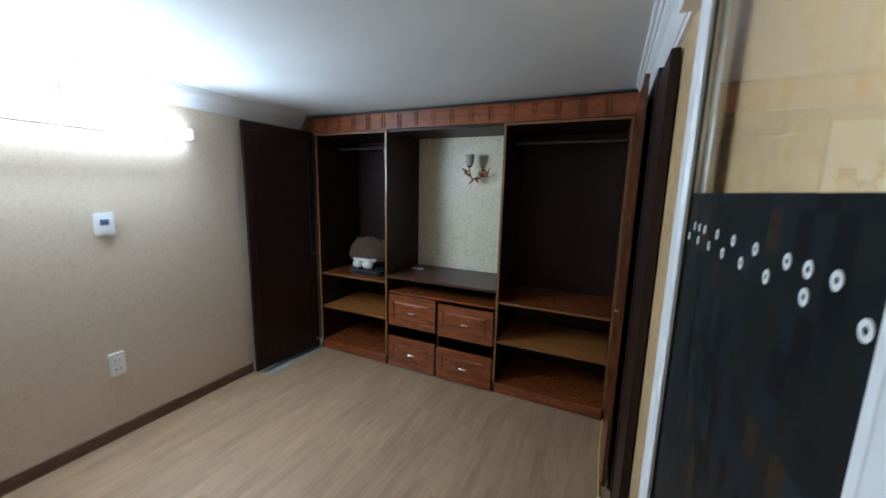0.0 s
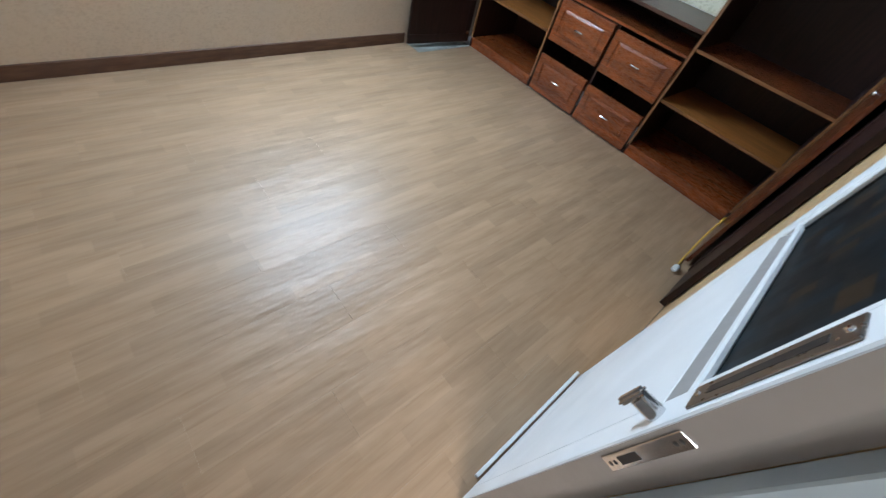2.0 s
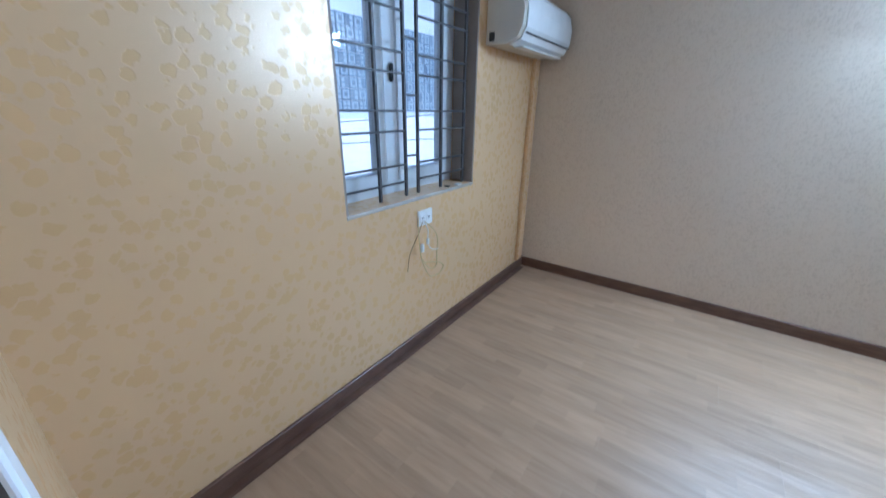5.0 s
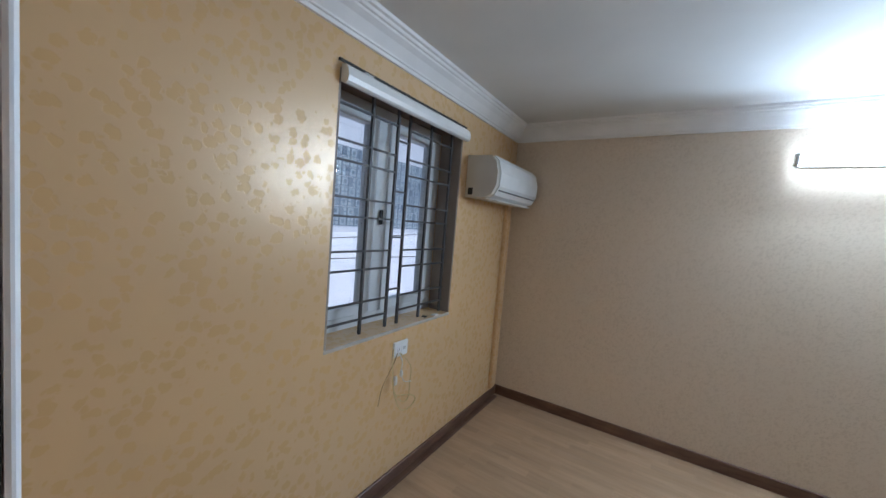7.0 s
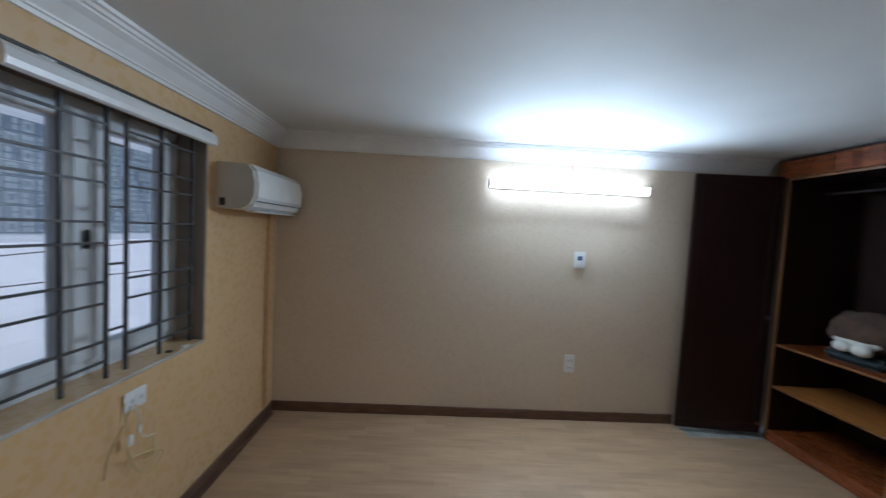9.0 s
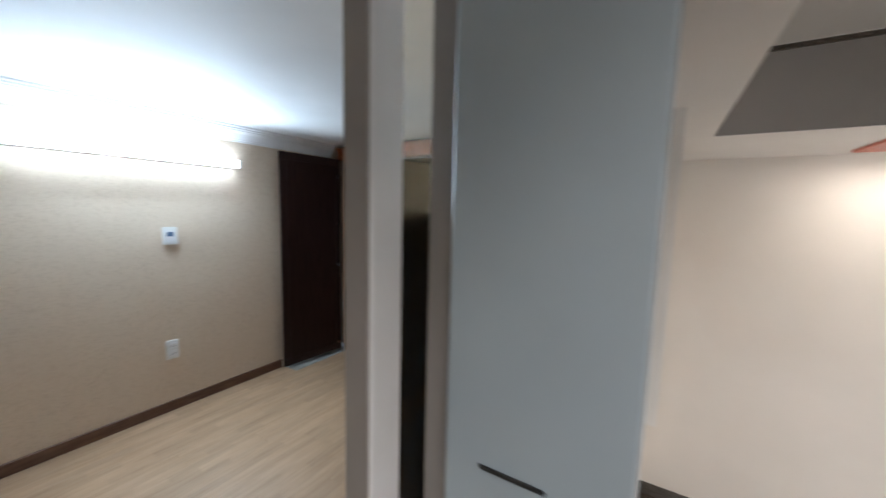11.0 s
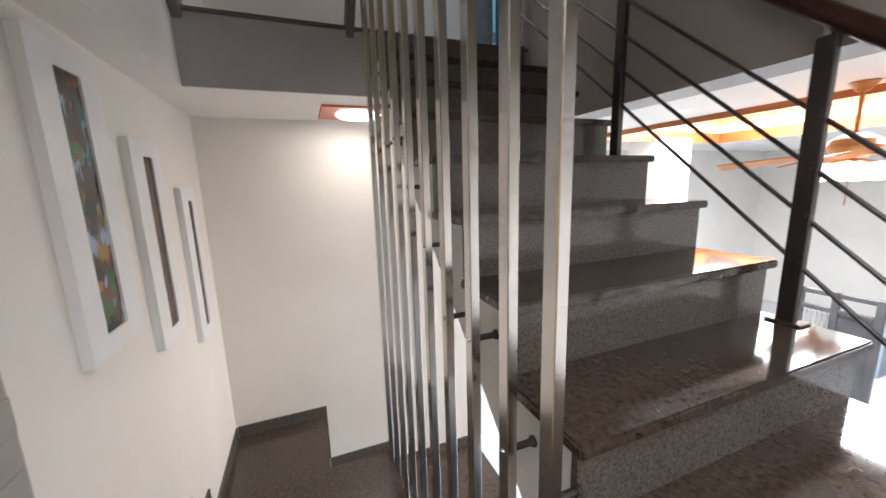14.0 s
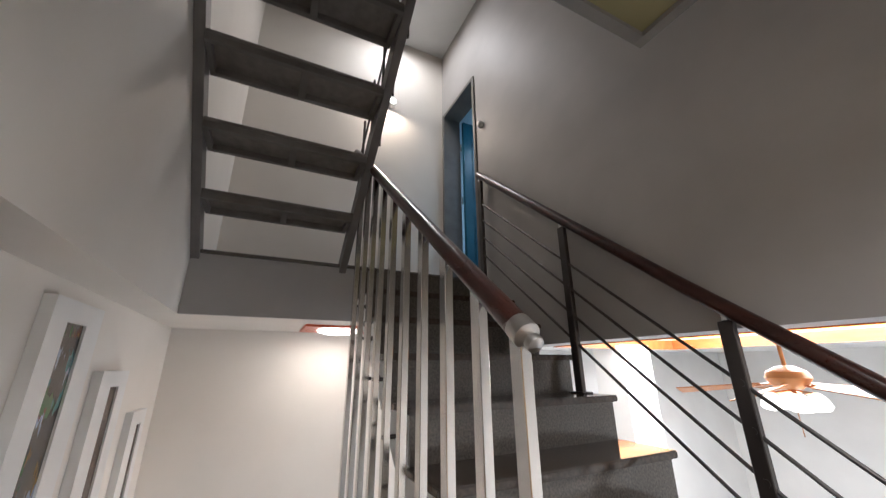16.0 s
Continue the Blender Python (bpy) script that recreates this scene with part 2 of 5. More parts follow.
def solid(name, bm, mat, label="", category="", kind="", group="", base=None, round_=False):
    """bm as one top-level mesh object with its origin at its base."""
    lo = [min(v.co[i] for v in bm.verts) for i in range(3)]
    hi = [max(v.co[i] for v in bm.verts) for i in range(3)]
    base = base or ((lo[0] + hi[0]) / 2, (lo[1] + hi[1]) / 2, lo[2])
    ob = new(name, mesh_of(name, bm, mat, base))
    ob.location = Vector(base) + PLACE
    ORIGIN[ob.name] = Vector(base)
    if round_:
        smooth(ob)
    return tagged(ob, label, category, group, kind)


def box(x0, x1, y0, y1, z0, z1, bevel=0.0, seg=1, bm=None):
    b = bmesh.new()
    bmesh.ops.create_cube(b, size=1.0)
    bmesh.ops.scale(b, vec=(x1 - x0, y1 - y0, z1 - z0), verts=b.verts)
    bmesh.ops.translate(b, vec=((x0 + x1) / 2, (y0 + y1) / 2, (z0 + z1) / 2), verts=b.verts)
    if bevel:
        bmesh.ops.bevel(b, geom=b.edges[:], offset=bevel, segments=seg, affect="EDGES", clamp_overlap=True)
    return b if bm is None else merge(bm, b)


def merge(bm, other):
    me = bpy.data.meshes.new("join")
    other.to_mesh(me)
    other.free()
    bm.from_mesh(me)
    bpy.data.meshes.remove(me)
    return bm


def rod(a, b, r, n=10, r2=None, bm=None):
    a, b = Vector(a), Vector(b)
    m = bmesh.new()
    bmesh.ops.create_cone(m, cap_ends=True, segments=n, radius1=r, radius2=r if r2 is None else r2, depth=(b - a).length)
    turn = (b - a).to_track_quat("Z", "Y").to_matrix().to_4x4()
    bmesh.ops.transform(m, matrix=Matrix.Translation((a + b) / 2) @ turn, verts=m.verts)
    return m if bm is None else merge(bm, m)


def bar(a, b, w, h, bm=None, bevel=0.002):
    """A square bar from a to b, w wide and h deep."""
    a, b = Vector(a), Vector(b)
    m = box(-w / 2, w / 2, -h / 2, h / 2, -(b - a).length / 2, (b - a).length / 2, bevel)
    turn = (b - a).to_track_quat("Z", "Y").to_matrix().to_4x4()
    bmesh.ops.transform(m, matrix=Matrix.Translation((a + b) / 2) @ turn, verts=m.verts)
    return m if bm is None else merge(bm, m)


def sweep(points, r, n=8):
    """A round tube along points."""
    bm = bmesh.new()
    pts = [Vector(p) for p in points]
    rings = []
    up = Vector((0.31, 0.2, 0.93)).normalized()
    for i, p in enumerate(pts):
        d = (pts[min(i + 1, len(pts) - 1)] - pts[max(i - 1, 0)]).normalized()
        u = d.cross(up).normalized()
        v = d.cross(u).normalized()
        rings.append([bm.verts.new(p + r * (math.cos(6.2832 * k / n) * u + math.sin(6.2832 * k / n) * v)) for k in range(n)])
    for a, b in zip(rings, rings[1:]):
        for k in range(n):
            bm.faces.new((a[k], a[(k + 1) % n], b[(k + 1) % n], b[k]))
    bm.faces.new(rings[0])
    bm.faces.new(rings[-1])
    return bm


def curve_points(pts, steps=8):
    """A smooth line through pts."""
    out = []
    P = [Vector(p) for p in pts]
    P = [2 * P[0] - P[1]] + P + [2 * P[-1] - P[-2]]
    for i in range(1, len(P) - 2):
        for s in range(steps):
            t = s / steps
            out.append(0.5 * (2 * P[i] + (P[i + 1] - P[i - 1]) * t + (2 * P[i - 1] - 5 * P[i] + 4 * P[i + 1] - P[i + 2]) * t * t
                              + (3 * P[i] - P[i - 1] - 3 * P[i + 1] + P[i + 2]) * t ** 3))
    return out + [P[-2]]


def lathe(profile, centre, n=20, axis="Z"):
    """A turned shape: profile of (radius, height) round an axis."""
    bm = bmesh.new()
    rings = []
    for r, h in profile:
        ring = []
        for k in range(n):
            a = 6.2832 * k / n
            p = (r * math.cos(a), r * math.sin(a), h)
            if axis == "Y":
                p = (p[0], p[2], p[1])
            if axis == "X":
                p = (p[2], p[0], p[1])
            ring.append(bm.verts.new(Vector(p) + Vector(centre)))
        rings.append(ring)
    for a, b in zip(rings, rings[1:]):
        for k in range(n):
            bm.faces.new((a[k], a[(k + 1) % n], b[(k + 1) % n], b[k]))
    bm.faces.new(rings[0])
    bm.faces.new(rings[-1])
    return bm


def prism(outline, axis, lo, hi):
    """An outline of 2D points drawn out along an axis from lo to hi."""
    bm = bmesh.new()
    put = {"x": lambda a, b, c: (c, a, b), "y": lambda a, b, c: (a, c, b), "z": lambda a, b, c: (a, b, c)}[axis]
    A = [bm.verts.new(put(a, b, lo)) for a, b in outline]
    B = [bm.verts.new(put(a, b, hi)) for a, b in outline]
    bm.faces.new(A)
    bm.faces.new(list(reversed(B)))
    for i in range(len(A)):
        j = (i + 1) % len(A)
        bm.faces.new((A[i], A[j], B[j], B[i]))
    return bm


def holed_wall(axis, face, back, u0, u1, z0, z1, hole):
    """A wall with one opening: four blocks joined. axis: the wall's normal; hole: (u0, u1, z0, z1)."""
    bm = bmesh.new()
    lo, hi = min(face, back), max(face, back)
    for a, b, c, d in ((u0, hole[0], z0, z1), (hole[1], u1, z0, z1), (hole[0], hole[1], z0, hole[2]), (hole[0], hole[1], hole[3], z1)):
        if b - a > 0.001 and d - c > 0.001:
            if axis == "x":
                box(lo, hi, a, b, c, d, bm=bm)
            else:
                box(a, b, lo, hi, c, d, bm=bm)
    return bm


# ---- structure: the bedroom ----
H = 2.30
WIN = (1.10, 2.10, 0.88, 2.04)
solid("wall_west", holed_wall("x", 0.0, -0.28, 0.0, 3.2, -0.2, H + 0.2, WIN), PAPER_W, "wall in glossy yellow floral wallpaper with a window", "wall", "structure")
solid("wall_north", box(-0.28, 4.9, 3.0, 3.2, -0.2, H + 0.2), PAPER_N, "wall in beige textured wallpaper", "wall", "structure")
solid("wall_east", box(4.72, 4.9, -0.2, 3.0, -0.2, H + 0.2), WHITE, "plain wall behind the wardrobe", "wall", "structure")
solid("wall_south", box(1.70, 4.72, -0.18, 0.05, -3.0, H + 0.2), PAPER_W, "wall beside the sliding door", "wall", "structure")
solid("wall_door_head", box(0.885, 1.695, -0.18, 0.05, 2.12, H + 0.2), WHITE, "lintel above the doorway", "wall", "structure")
solid("ceiling", box(-0.28, 4.9, -0.2, 3.2, H, H + 0.25), CEIL, "smooth white painted bedroom ceiling", "ceiling", "structure")
solid("floor", box(-0.28, 4.9, -0.2, 3.2, -0.2, -0.009), GREYPAINT, "screed under the laminate", "floor", "structure")


def cornice(name, a, b, inward):
    """A stepped plaster cornice from a to b along a wall; inward: unit step away from the wall."""
    prof = [(0, 0), (0.014, 0), (0.017, 0.014), (0.024, 0.017), (0.026, 0.024), (0.036, 0.040), (0.052, 0.066), (0.072, 0.086), (0.074, 0.094), (0.084, 0.097), (0.087, 0.110), (0.100, 0.113), (0.104, 0.126), (0, 0.126)]
    bm = bmesh.new()
    rings = []
    for p in (a, b):
        rings.append([bm.verts.new((p[0] + inward[0] * u, p[1] + inward[1] * u, H - 0.126 + v)) for u, v in prof])
    bm.faces.new(rings[0])
    bm.faces.new(list(reversed(rings[1])))
    for i in range(len(prof)):
        j = (i + 1) % len(prof)
        bm.faces.new((rings[0][i], rings[0][j], rings[1][j], rings[1][i]))
    return solid(name, bm, TRIM, "white stepped plaster cornice under the ceiling", "cornice", "structure")


cornice("cornice_west", (0.0, 0.136), (0.0, 3.0), (1, 0))
cornice("cornice_north", (0.0, 3.0), (4.09, 3.0), (0, -1))
cornice("cornice_south", (1.0, 0.05), (4.09, 0.05), (0, 1))
solid("baseboard_north", box(0.0, 3.44, 2.985, 3.0, 0, 0.082, 0.003), SKIRT, "dark brown wooden baseboard", "baseboard", "structure")
solid("baseboard_west", box(0.0, 0.016, 0.136, 2.985, 0, 0.075, 0.003), SKIRT, "dark brown wooden baseboard, scuffed", "baseboard", "structure")
solid("baseboard_foot", box(0.016, 0.054, 0.165, 2.94, 0.0005, 0.014, 0.004, 2), SKIRT, "brown stained strip along the baseboard", "baseboard", "structure")
solid("wall_south_west", box(0.0, 0.885, -0.2, 0.135, -0.2, H), PAPER_W, "short wall beside the doorway in yellow wallpaper", "wall", "structure")
wj = thing("west_jamb", (0.9, -0.02, 0.0), "taupe door jamb with white trim and a latch hole", "door jamb", kind="structure")
part("lining", box(0.886, 0.905, -0.212, 0.1485, 0.0, 2.12, 0.002), DARKJAMB, wj)
part("trim", box(0.872, 0.909, 0.149, 0.1545, 0.0, 2.16, 0.002), TRIM, wj, "white corner trim")
part("latch_hole", lathe([(0.0, 0), (0.012, 0.0), (0.012, 0.003), (0.0, 0.004)], (0.905, 0.10, 1.31), 14, "X"), BLACK, wj, "black latch hole")

# ---- structure: stairwell and hall ----
STAIRS = Vector((-0.17, 0, 0))
PLACE = STAIRS
TOP = 5.6
solid("wall_brick_base", box(1.865, 2.515, -0.185, -0.18, -0.2, 2.03), STAIRWALL, "backing of the painted brick cladding", "wall", "structure")
solid("wall_pictures", box(2.515, 4.6, -0.205, -0.18, -3.0, 2.03), STAIRWALL, "white stairwell wall with pictures", "wall", "structure")
solid("wall_upper", box(1.2, 4.6, -0.385, -0.18, 2.03, TOP), STAIRWALL, "projecting white upper stairwell wall", "wall", "structure")
solid("wall_far", box(4.6, 4.8, -2.46, -0.2, -3.0, TOP), STAIRWALL, "warm white end wall of the stairwell", "wall", "structure")
solid("wall_hall_north", box(-1.4, 0.16, -0.21, 0.05, -0.2, TOP), STAIRWALL, "white hall wall", "wall", "structure")
solid("wall_hall_top", box(-1.4, 1.2, -0.3, -0.2, 2.12, TOP), STAIRWALL, "white hall wall above the doorway", "wall", "structure")
solid("wall_hall_west", box(-1.6, -1.4, -2.66, 0.05, -3.0, TOP), STAIRWALL, "white hall end wall", "wall", "structure")
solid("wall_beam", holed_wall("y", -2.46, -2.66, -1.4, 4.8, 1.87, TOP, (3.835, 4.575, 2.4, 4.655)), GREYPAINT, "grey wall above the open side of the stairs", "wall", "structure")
solid("ceiling_stairwell", box(-1.6, 4.8, -2.66, 0.0, TOP, TOP + 0.1), CEIL, "white stairwell ceiling", "ceiling", "structure")
solid("floor_hall", box(-1.4, 3.13, -1.25, -0.2, -0.2, 0.0), GRANITE, "polished brown granite hall floor", "floor", "structure")
solid("floor_hall_front", box(-1.4, 0.6, -2.66, -1.25, -0.2, 0.0), GRANITE, "polished brown granite hall floor", "floor", "structure")
solid("slab_hall_ceiling", box(-1.4, 1.86, -1.93, -0.3, 2.90, 3.10), OLIVE, "olive underside of an upper slab", "slab", "structure")
solid("slab_rim", box(-1.4, 1.90, -1.97, -1.93, 2.88, 3.12), RIM, "grey rim of the upper slab", "slab rim", "structure")
solid("slab_rim", box(1.86, 1.90, -1.93, -0.385, 2.88, 3.12), RIM, "grey rim of the upper slab", "slab rim", "structure")
solid("landing_slab", box(3.712, 4.6, -2.46, -0.225, 2.03, 2.385), STAIRWALL, "white concrete landing slab", "landing", "structure")
# thin front sheet, a darker grey than the slab behind it
solid("landing_fascia", box(3.697, 3.7115, -2.46, -0.386, 2.03, 2.384), GREYPAINT, "grey front of the landing slab", "fascia", "structure")
solid("landing_floor", box(3.68, 4.6, -2.46, -0.385, 2.385, 2.405, 0.003), GRANITE_R, "dark granite landing floor", "floor", "structure")
PLACE = Vector((0, 0, 0))

# ---- sliding door ----
LY0, LY1 = 0.072, 0.112
LX0, LX1 = 1.605, 2.30
GX0, GX1, GZ0, GZ1, FILM = 1.668, 2.235, 0.965, 2.0, 1.643


def film_material():
    """Window film with a faint pattern of blue and brown squares, its colours darkened for the unlit gap behind."""
    m = material("shaded_film", (0.012, 0.015, 0.018), (0.03, 0.034, 0.036), 18.0, (1, 1, 1), rough=0.45, rvar=0.05, spec=0.08, bscale=40)
    m.node_tree.nodes["Principled BSDF"].inputs["Transmission Weight"].default_value = 0.04
    nt = m.node_tree
    n, l = nt.nodes, nt.links
    p = n["Principled BSDF"]
    tc = n.new("ShaderNodeTexCoord")
    mp = n.new("ShaderNodeMapping")
    mp.inputs["Scale"].default_value = (38, 1, 27)
    l.new(tc.outputs["Object"], mp.inputs[0])
    fl = n.new("ShaderNodeVectorMath")
    fl.operation = "FLOOR"
    l.new(mp.outputs[0], fl.inputs[0])
    wn2 = n.new("ShaderNodeTexWhiteNoise")
    l.new(fl.outputs[0], wn2.inputs["Vector"])
    cr = n.new("ShaderNodeValToRGB")
    e = cr.color_ramp.elements
    cr.color_ramp.interpolation = "CONSTANT"
    # near-black tones carry the darkness behind the translucent film
    e[0].position, e[0].color = 0.0, (0.009, 0.011, 0.012, 1)
    e[1].position, e[1].color = 0.92, (0.030, 0.020, 0.012, 1)
    for pos, col in ((0.30, (0.010, 0.015, 0.019, 1)), (0.52, (0.012, 0.013, 0.013, 1)), (0.72, (0.006, 0.007, 0.008, 1)), (0.84, (0.015, 0.022, 0.027, 1))):
        x = e.new(pos)
        x.color = col
    l.new(wn2.outputs["Value"], cr.inputs[0])
    l.new(cr.outputs[0], p.inputs["Base Color"])
    return m


FILMMAT = film_material()
MIRRORISH = material("grey_nickel", (0.34, 0.31, 0.29), (0.28, 0.26, 0.24), 9.0, rough=0.3, metal=1.0)
sd = thing("sliding_door", (2.05, 0.09, 0.0), "white sliding door with a glazed, half-filmed panel, slid open", "door")
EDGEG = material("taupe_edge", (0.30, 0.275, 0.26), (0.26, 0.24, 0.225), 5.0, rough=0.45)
part("lock_stile", box(LX0 + 0.004, GX0, LY0, LY1, 0.012, 2.09, 0.003), TRIM, sd)
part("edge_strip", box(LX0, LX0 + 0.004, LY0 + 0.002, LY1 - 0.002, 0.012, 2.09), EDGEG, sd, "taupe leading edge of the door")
part("rear_stile", box(GX1, LX1, LY0, LY1, 0.012, 2.09, 0.003), TRIM, sd)
part("top_rail", box(GX0, GX1, LY0, LY1, GZ1, 2.09, 0.003), TRIM, sd)
part("lower_panel", box(GX0, GX1, LY0, LY1, 0.16, GZ0 - 0.036, 0.002), TRIM, sd)
part("inner_panel", box(GX0, GX1, LY0, 0.0895, GZ0 - 0.036, GZ0), TRIM, sd)
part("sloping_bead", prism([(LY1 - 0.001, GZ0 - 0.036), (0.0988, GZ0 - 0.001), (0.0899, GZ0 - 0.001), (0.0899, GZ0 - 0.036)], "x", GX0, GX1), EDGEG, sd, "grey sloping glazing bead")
part("bottom_rail", box(GX0, GX1, LY0, LY1, 0.012, 0.155, 0.002), TRIM, sd)
gl = part("glass_pane", box(GX0, GX1, 0.090, 0.096, GZ0, GZ1), DOORGLASS, sd, "clear glass pane")
gl.visible_shadow = False
part("window_film", box(GX0 + 0.004, GX1 - 0.004, 0.0965, 0.0985, GZ0 + 0.004, FILM), FILMMAT, sd, "film with faint blue and brown squares, darkened for the unlit gap behind")
for i, (x0, x1, z0, z1) in enumerate(((GX0, GX1, GZ0, GZ0 + 0.014), (GX0, GX1, GZ1 - 0.014, GZ1), (GX0, GX0 + 0.014, GZ0 + 0.014, GZ1 - 0.014), (GX1 - 0.014, GX1, GZ0 + 0.014, GZ1 - 0.014))):
    part("glazing_bead", box(x0, x1, 0.0985, 0.1105, z0, z1, 0.003), TRIM, sd)
DOTMAT = material("white_print", (0.72, 0.72, 0.70), rough=0.4)
for row in range(2):
    spots = [(1.711, 1.746)[row] + 0.07 * i for i in range((8, 7)[row])] + [[], [1.782, 2.132]][row]
    for x in spots:
        ring = lathe([(0.0026, 0.0), (0.0068, 0.0), (0.0068, 0.0008), (0.0026, 0.0008), (0.0026, 0.0)], (x, 0.0986, (1.569, 1.589)[row]), 18, "Y")
        bmesh.ops.delete(ring, geom=[f for f in ring.faces if len(f.verts) > 4], context="FACES")
        part("printed_ring", ring, DOTMAT, sd)
# black strip standing in for the shadow gap between glass and rear stile
part("gap_shade", box(GX1 - 0.020, GX1 - 0.0145, 0.0990, 0.1025, GZ0 + 0.014, GZ1 - 0.014), BLACK, sd, "black strip for the shadow gap beside the rear stile")
pull = part("pull_plate", box(1.620, 1.658, LY1, LY1 + 0.003, 0.995, 1.170, 0.0012), MIRRORISH, sd, "nickel flush pull plate")
part("pull_slot", box(1.632, 1.646, LY1 + 0.0025, LY1 + 0.0036, 1.02, 1.145, 0.0005), BLACK, pull, "dark recessed slot")
for z in (1.006, 1.160):
    part("screw", lathe([(0.0, 0.0), (0.004, 0.0), (0.003, 0.002), (0.0, 0.0025)], (1.639, LY1 + 0.003, z), 10, "Y"), CHROME, pull)
turn = part("thumb_turn", lathe([(0.0, 0), (0.014, 0.0), (0.013, 0.026), (0.0, 0.028)], (1.638, LY1, 0.935), 16, "Y"), CHROME, sd, "chrome thumb turn", True)
part("turn_lever", box(1.630, 1.646, LY1 + 0.026, LY1 + 0.036, 0.902, 0.952, 0.004, 2), CHROME, turn)
lock = part("lock_plate", box(LX0 - 0.003, LX0, 0.082, 0.103, 0.83, 0.985, 0.001), CHROME, sd, "chrome lock face plate")
part("latch_slot", box(LX0 - 0.0036, LX0 - 0.0028, 0.087, 0.098, 0.86, 0.90), BLACK, lock)
for z in (0.84, 0.85, 0.965, 0.975):
    part("screw", lathe([(0.0, 0.0), (0.0035, 0.0), (0.0, -0.0012)], (LX0 - 0.003, 0.0925, z), 10, "X"), BLACK, lock)
solid("door_track", box(0.07, 2.6, 0.066, 0.118, 2.095, 2.15, 0.003), TRIM, "white head track of the sliding door", "door track", "structure")
solid("floor_guide", box(1.7, 2.3, 0.120, 0.132, 0.0, 0.018, 0.002), TRIM, "white floor guide of the sliding door", "floor guide", "structure")

# door reveal towards the hall
PLACE = STAIRS
jb = thing("east_jamb", (1.85, -0.08, 0.0), "grey-white door jamb with an access sensor", "door jamb", kind="structure")
part("lining", box(1.828, 1.8645, -0.206, -0.003, 0.0, 2.12, 0.003), material("pale_jamb", (0.35, 0.41, 0.45), (0.31, 0.365, 0.405), 4.0, rough=0.45), jb)
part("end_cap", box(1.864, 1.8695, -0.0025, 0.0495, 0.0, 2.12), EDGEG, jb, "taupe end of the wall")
part("slot_plate", box(1.825, 1.828, -0.125, -0.05, 1.352, 1.357, 0.0005), BLACK, jb, "thin dark slot")
part("led", lathe([(0.0, 0.0), (0.0075, 0.0), (0.006, -0.004), (0.0, -0.005)], (1.828, -0.07, 1.285), 14, "X"), REDLED, jb, "glowing red indicator")
for dy in (-0.008, 0.008):
    part("screw", lathe([(0.0, 0.0), (0.002, 0.0), (0.0, -0.001)], (1.828, -0.065 + dy, 1.23), 8, "X"), BLACK, jb)

PLACE = Vector((0, 0, 0))
# ---- wardrobe ----
WX, WB = 4.10, 4.70


def carcass(name, y0, y1, shelves, label, rodz=None, back=True):
    """A tall open unit: sides, back, top, plinth and shelves."""
    c = thing(name, (WX + 0.3, (y0 + y1) / 2, 0), label, "wardrobe", "wardrobe units")
    part("side_panel", box(WX, WB, y0, y0 + 0.018, 0.0, 2.13, 0.001), DARKWOOD, c)
    part("side_panel", box(WX, WB, y1 - 0.018, y1, 0.0, 2.13, 0.001), DARKWOOD, c)
    if back:
        part("back_panel", box(WB - 0.012, WB, y0 + 0.018, y1 - 0.018, 0.0, 2.13), DARKWOOD, c)
    part("top_panel", box(WX, WB, y0 + 0.018, y1 - 0.018, 2.112, 2.13), DARKWOOD, c)
    part("edge_band", box(WX - 0.003, WX - 0.0004, y0, y0 + 0.018, 0.085, 2.13), EDGE, c)
    part("edge_band", box(WX - 0.003, WX - 0.0004, y1 - 0.018, y1, 0.085, 2.13), EDGE, c)
    part("edge_band", box(WX - 0.003, WX - 0.0004, y0 + 0.018, y1 - 0.018, 2.112, 2.13), EDGE, c)
    if shelves:
        part("plinth", box(WX + 0.002, WX + 0.02, y0 + 0.018, y1 - 0.018, 0.0, 0.085, 0.002), CHERRYH, c)
        part("bottom_board", box(WX + 0.02, WB - 0.012, y0 + 0.018, y1 - 0.018, 0.067, 0.085), CHERRYH, c)
    for z, m in shelves:
        s = part("shelf", box(WX + 0.01, WB - 0.012, y0 + 0.018, y1 - 0.018, z - 0.018, z, 0.001), m, c)
        part("edge_band", box(WX + 0.007, WX + 0.0099, y0 + 0.018, y1 - 0.018, z - 0.018, z), EDGE, s)
    if rodz:
        part("hanging_rod", rod((WX + 0.3, y0 + 0.018, rodz), (WX + 0.3, y1 - 0.018, rodz), 0.0125, 12), DARKSTEEL, c, "", True)
    return c


unit_a = carcass("wardrobe", 2.012, 2.81, [(0.80, CHERRYH), (0.455, SHELF)], "tall open wardrobe unit in dark wood with two shelves", 2.02)
unit_b = carcass("wardrobe", 0.14, 0.985, [(0.775, CHERRYH), (0.445, SHELF)], "tall open wardrobe unit in dark wood beside a drawer desk", 2.02)
desk = thing("drawer_cabinet", (WX + 0.3, 1.5, 0), "cherry wood drawer cabinet with an open alcove above", "cabinet", "wardrobe units")
part("worktop", box(WX - 0.004, WB - 0.03, 0.986, 2.011, 0.842, 0.864, 0.002), TOPWOOD, desk)
part("back_panel", box(WB - 0.05, WB - 0.03, 0.99, 2.008, 0.0, 0.84), DARKWOOD, desk)
part("divider", box(WX + 0.02, WB - 0.06, 1.491, 1.507, 0.0, 0.70), DARKWOOD, desk)
part("upper_board", box(WX + 0.02, WB - 0.06, 0.99, 2.008, 0.700, 0.716), CHERRYH, desk)
part("head_board", box(WX + 0.004, WX + 0.25, 0.99, 2.008, 2.112, 2.13), DARKWOOD, desk)


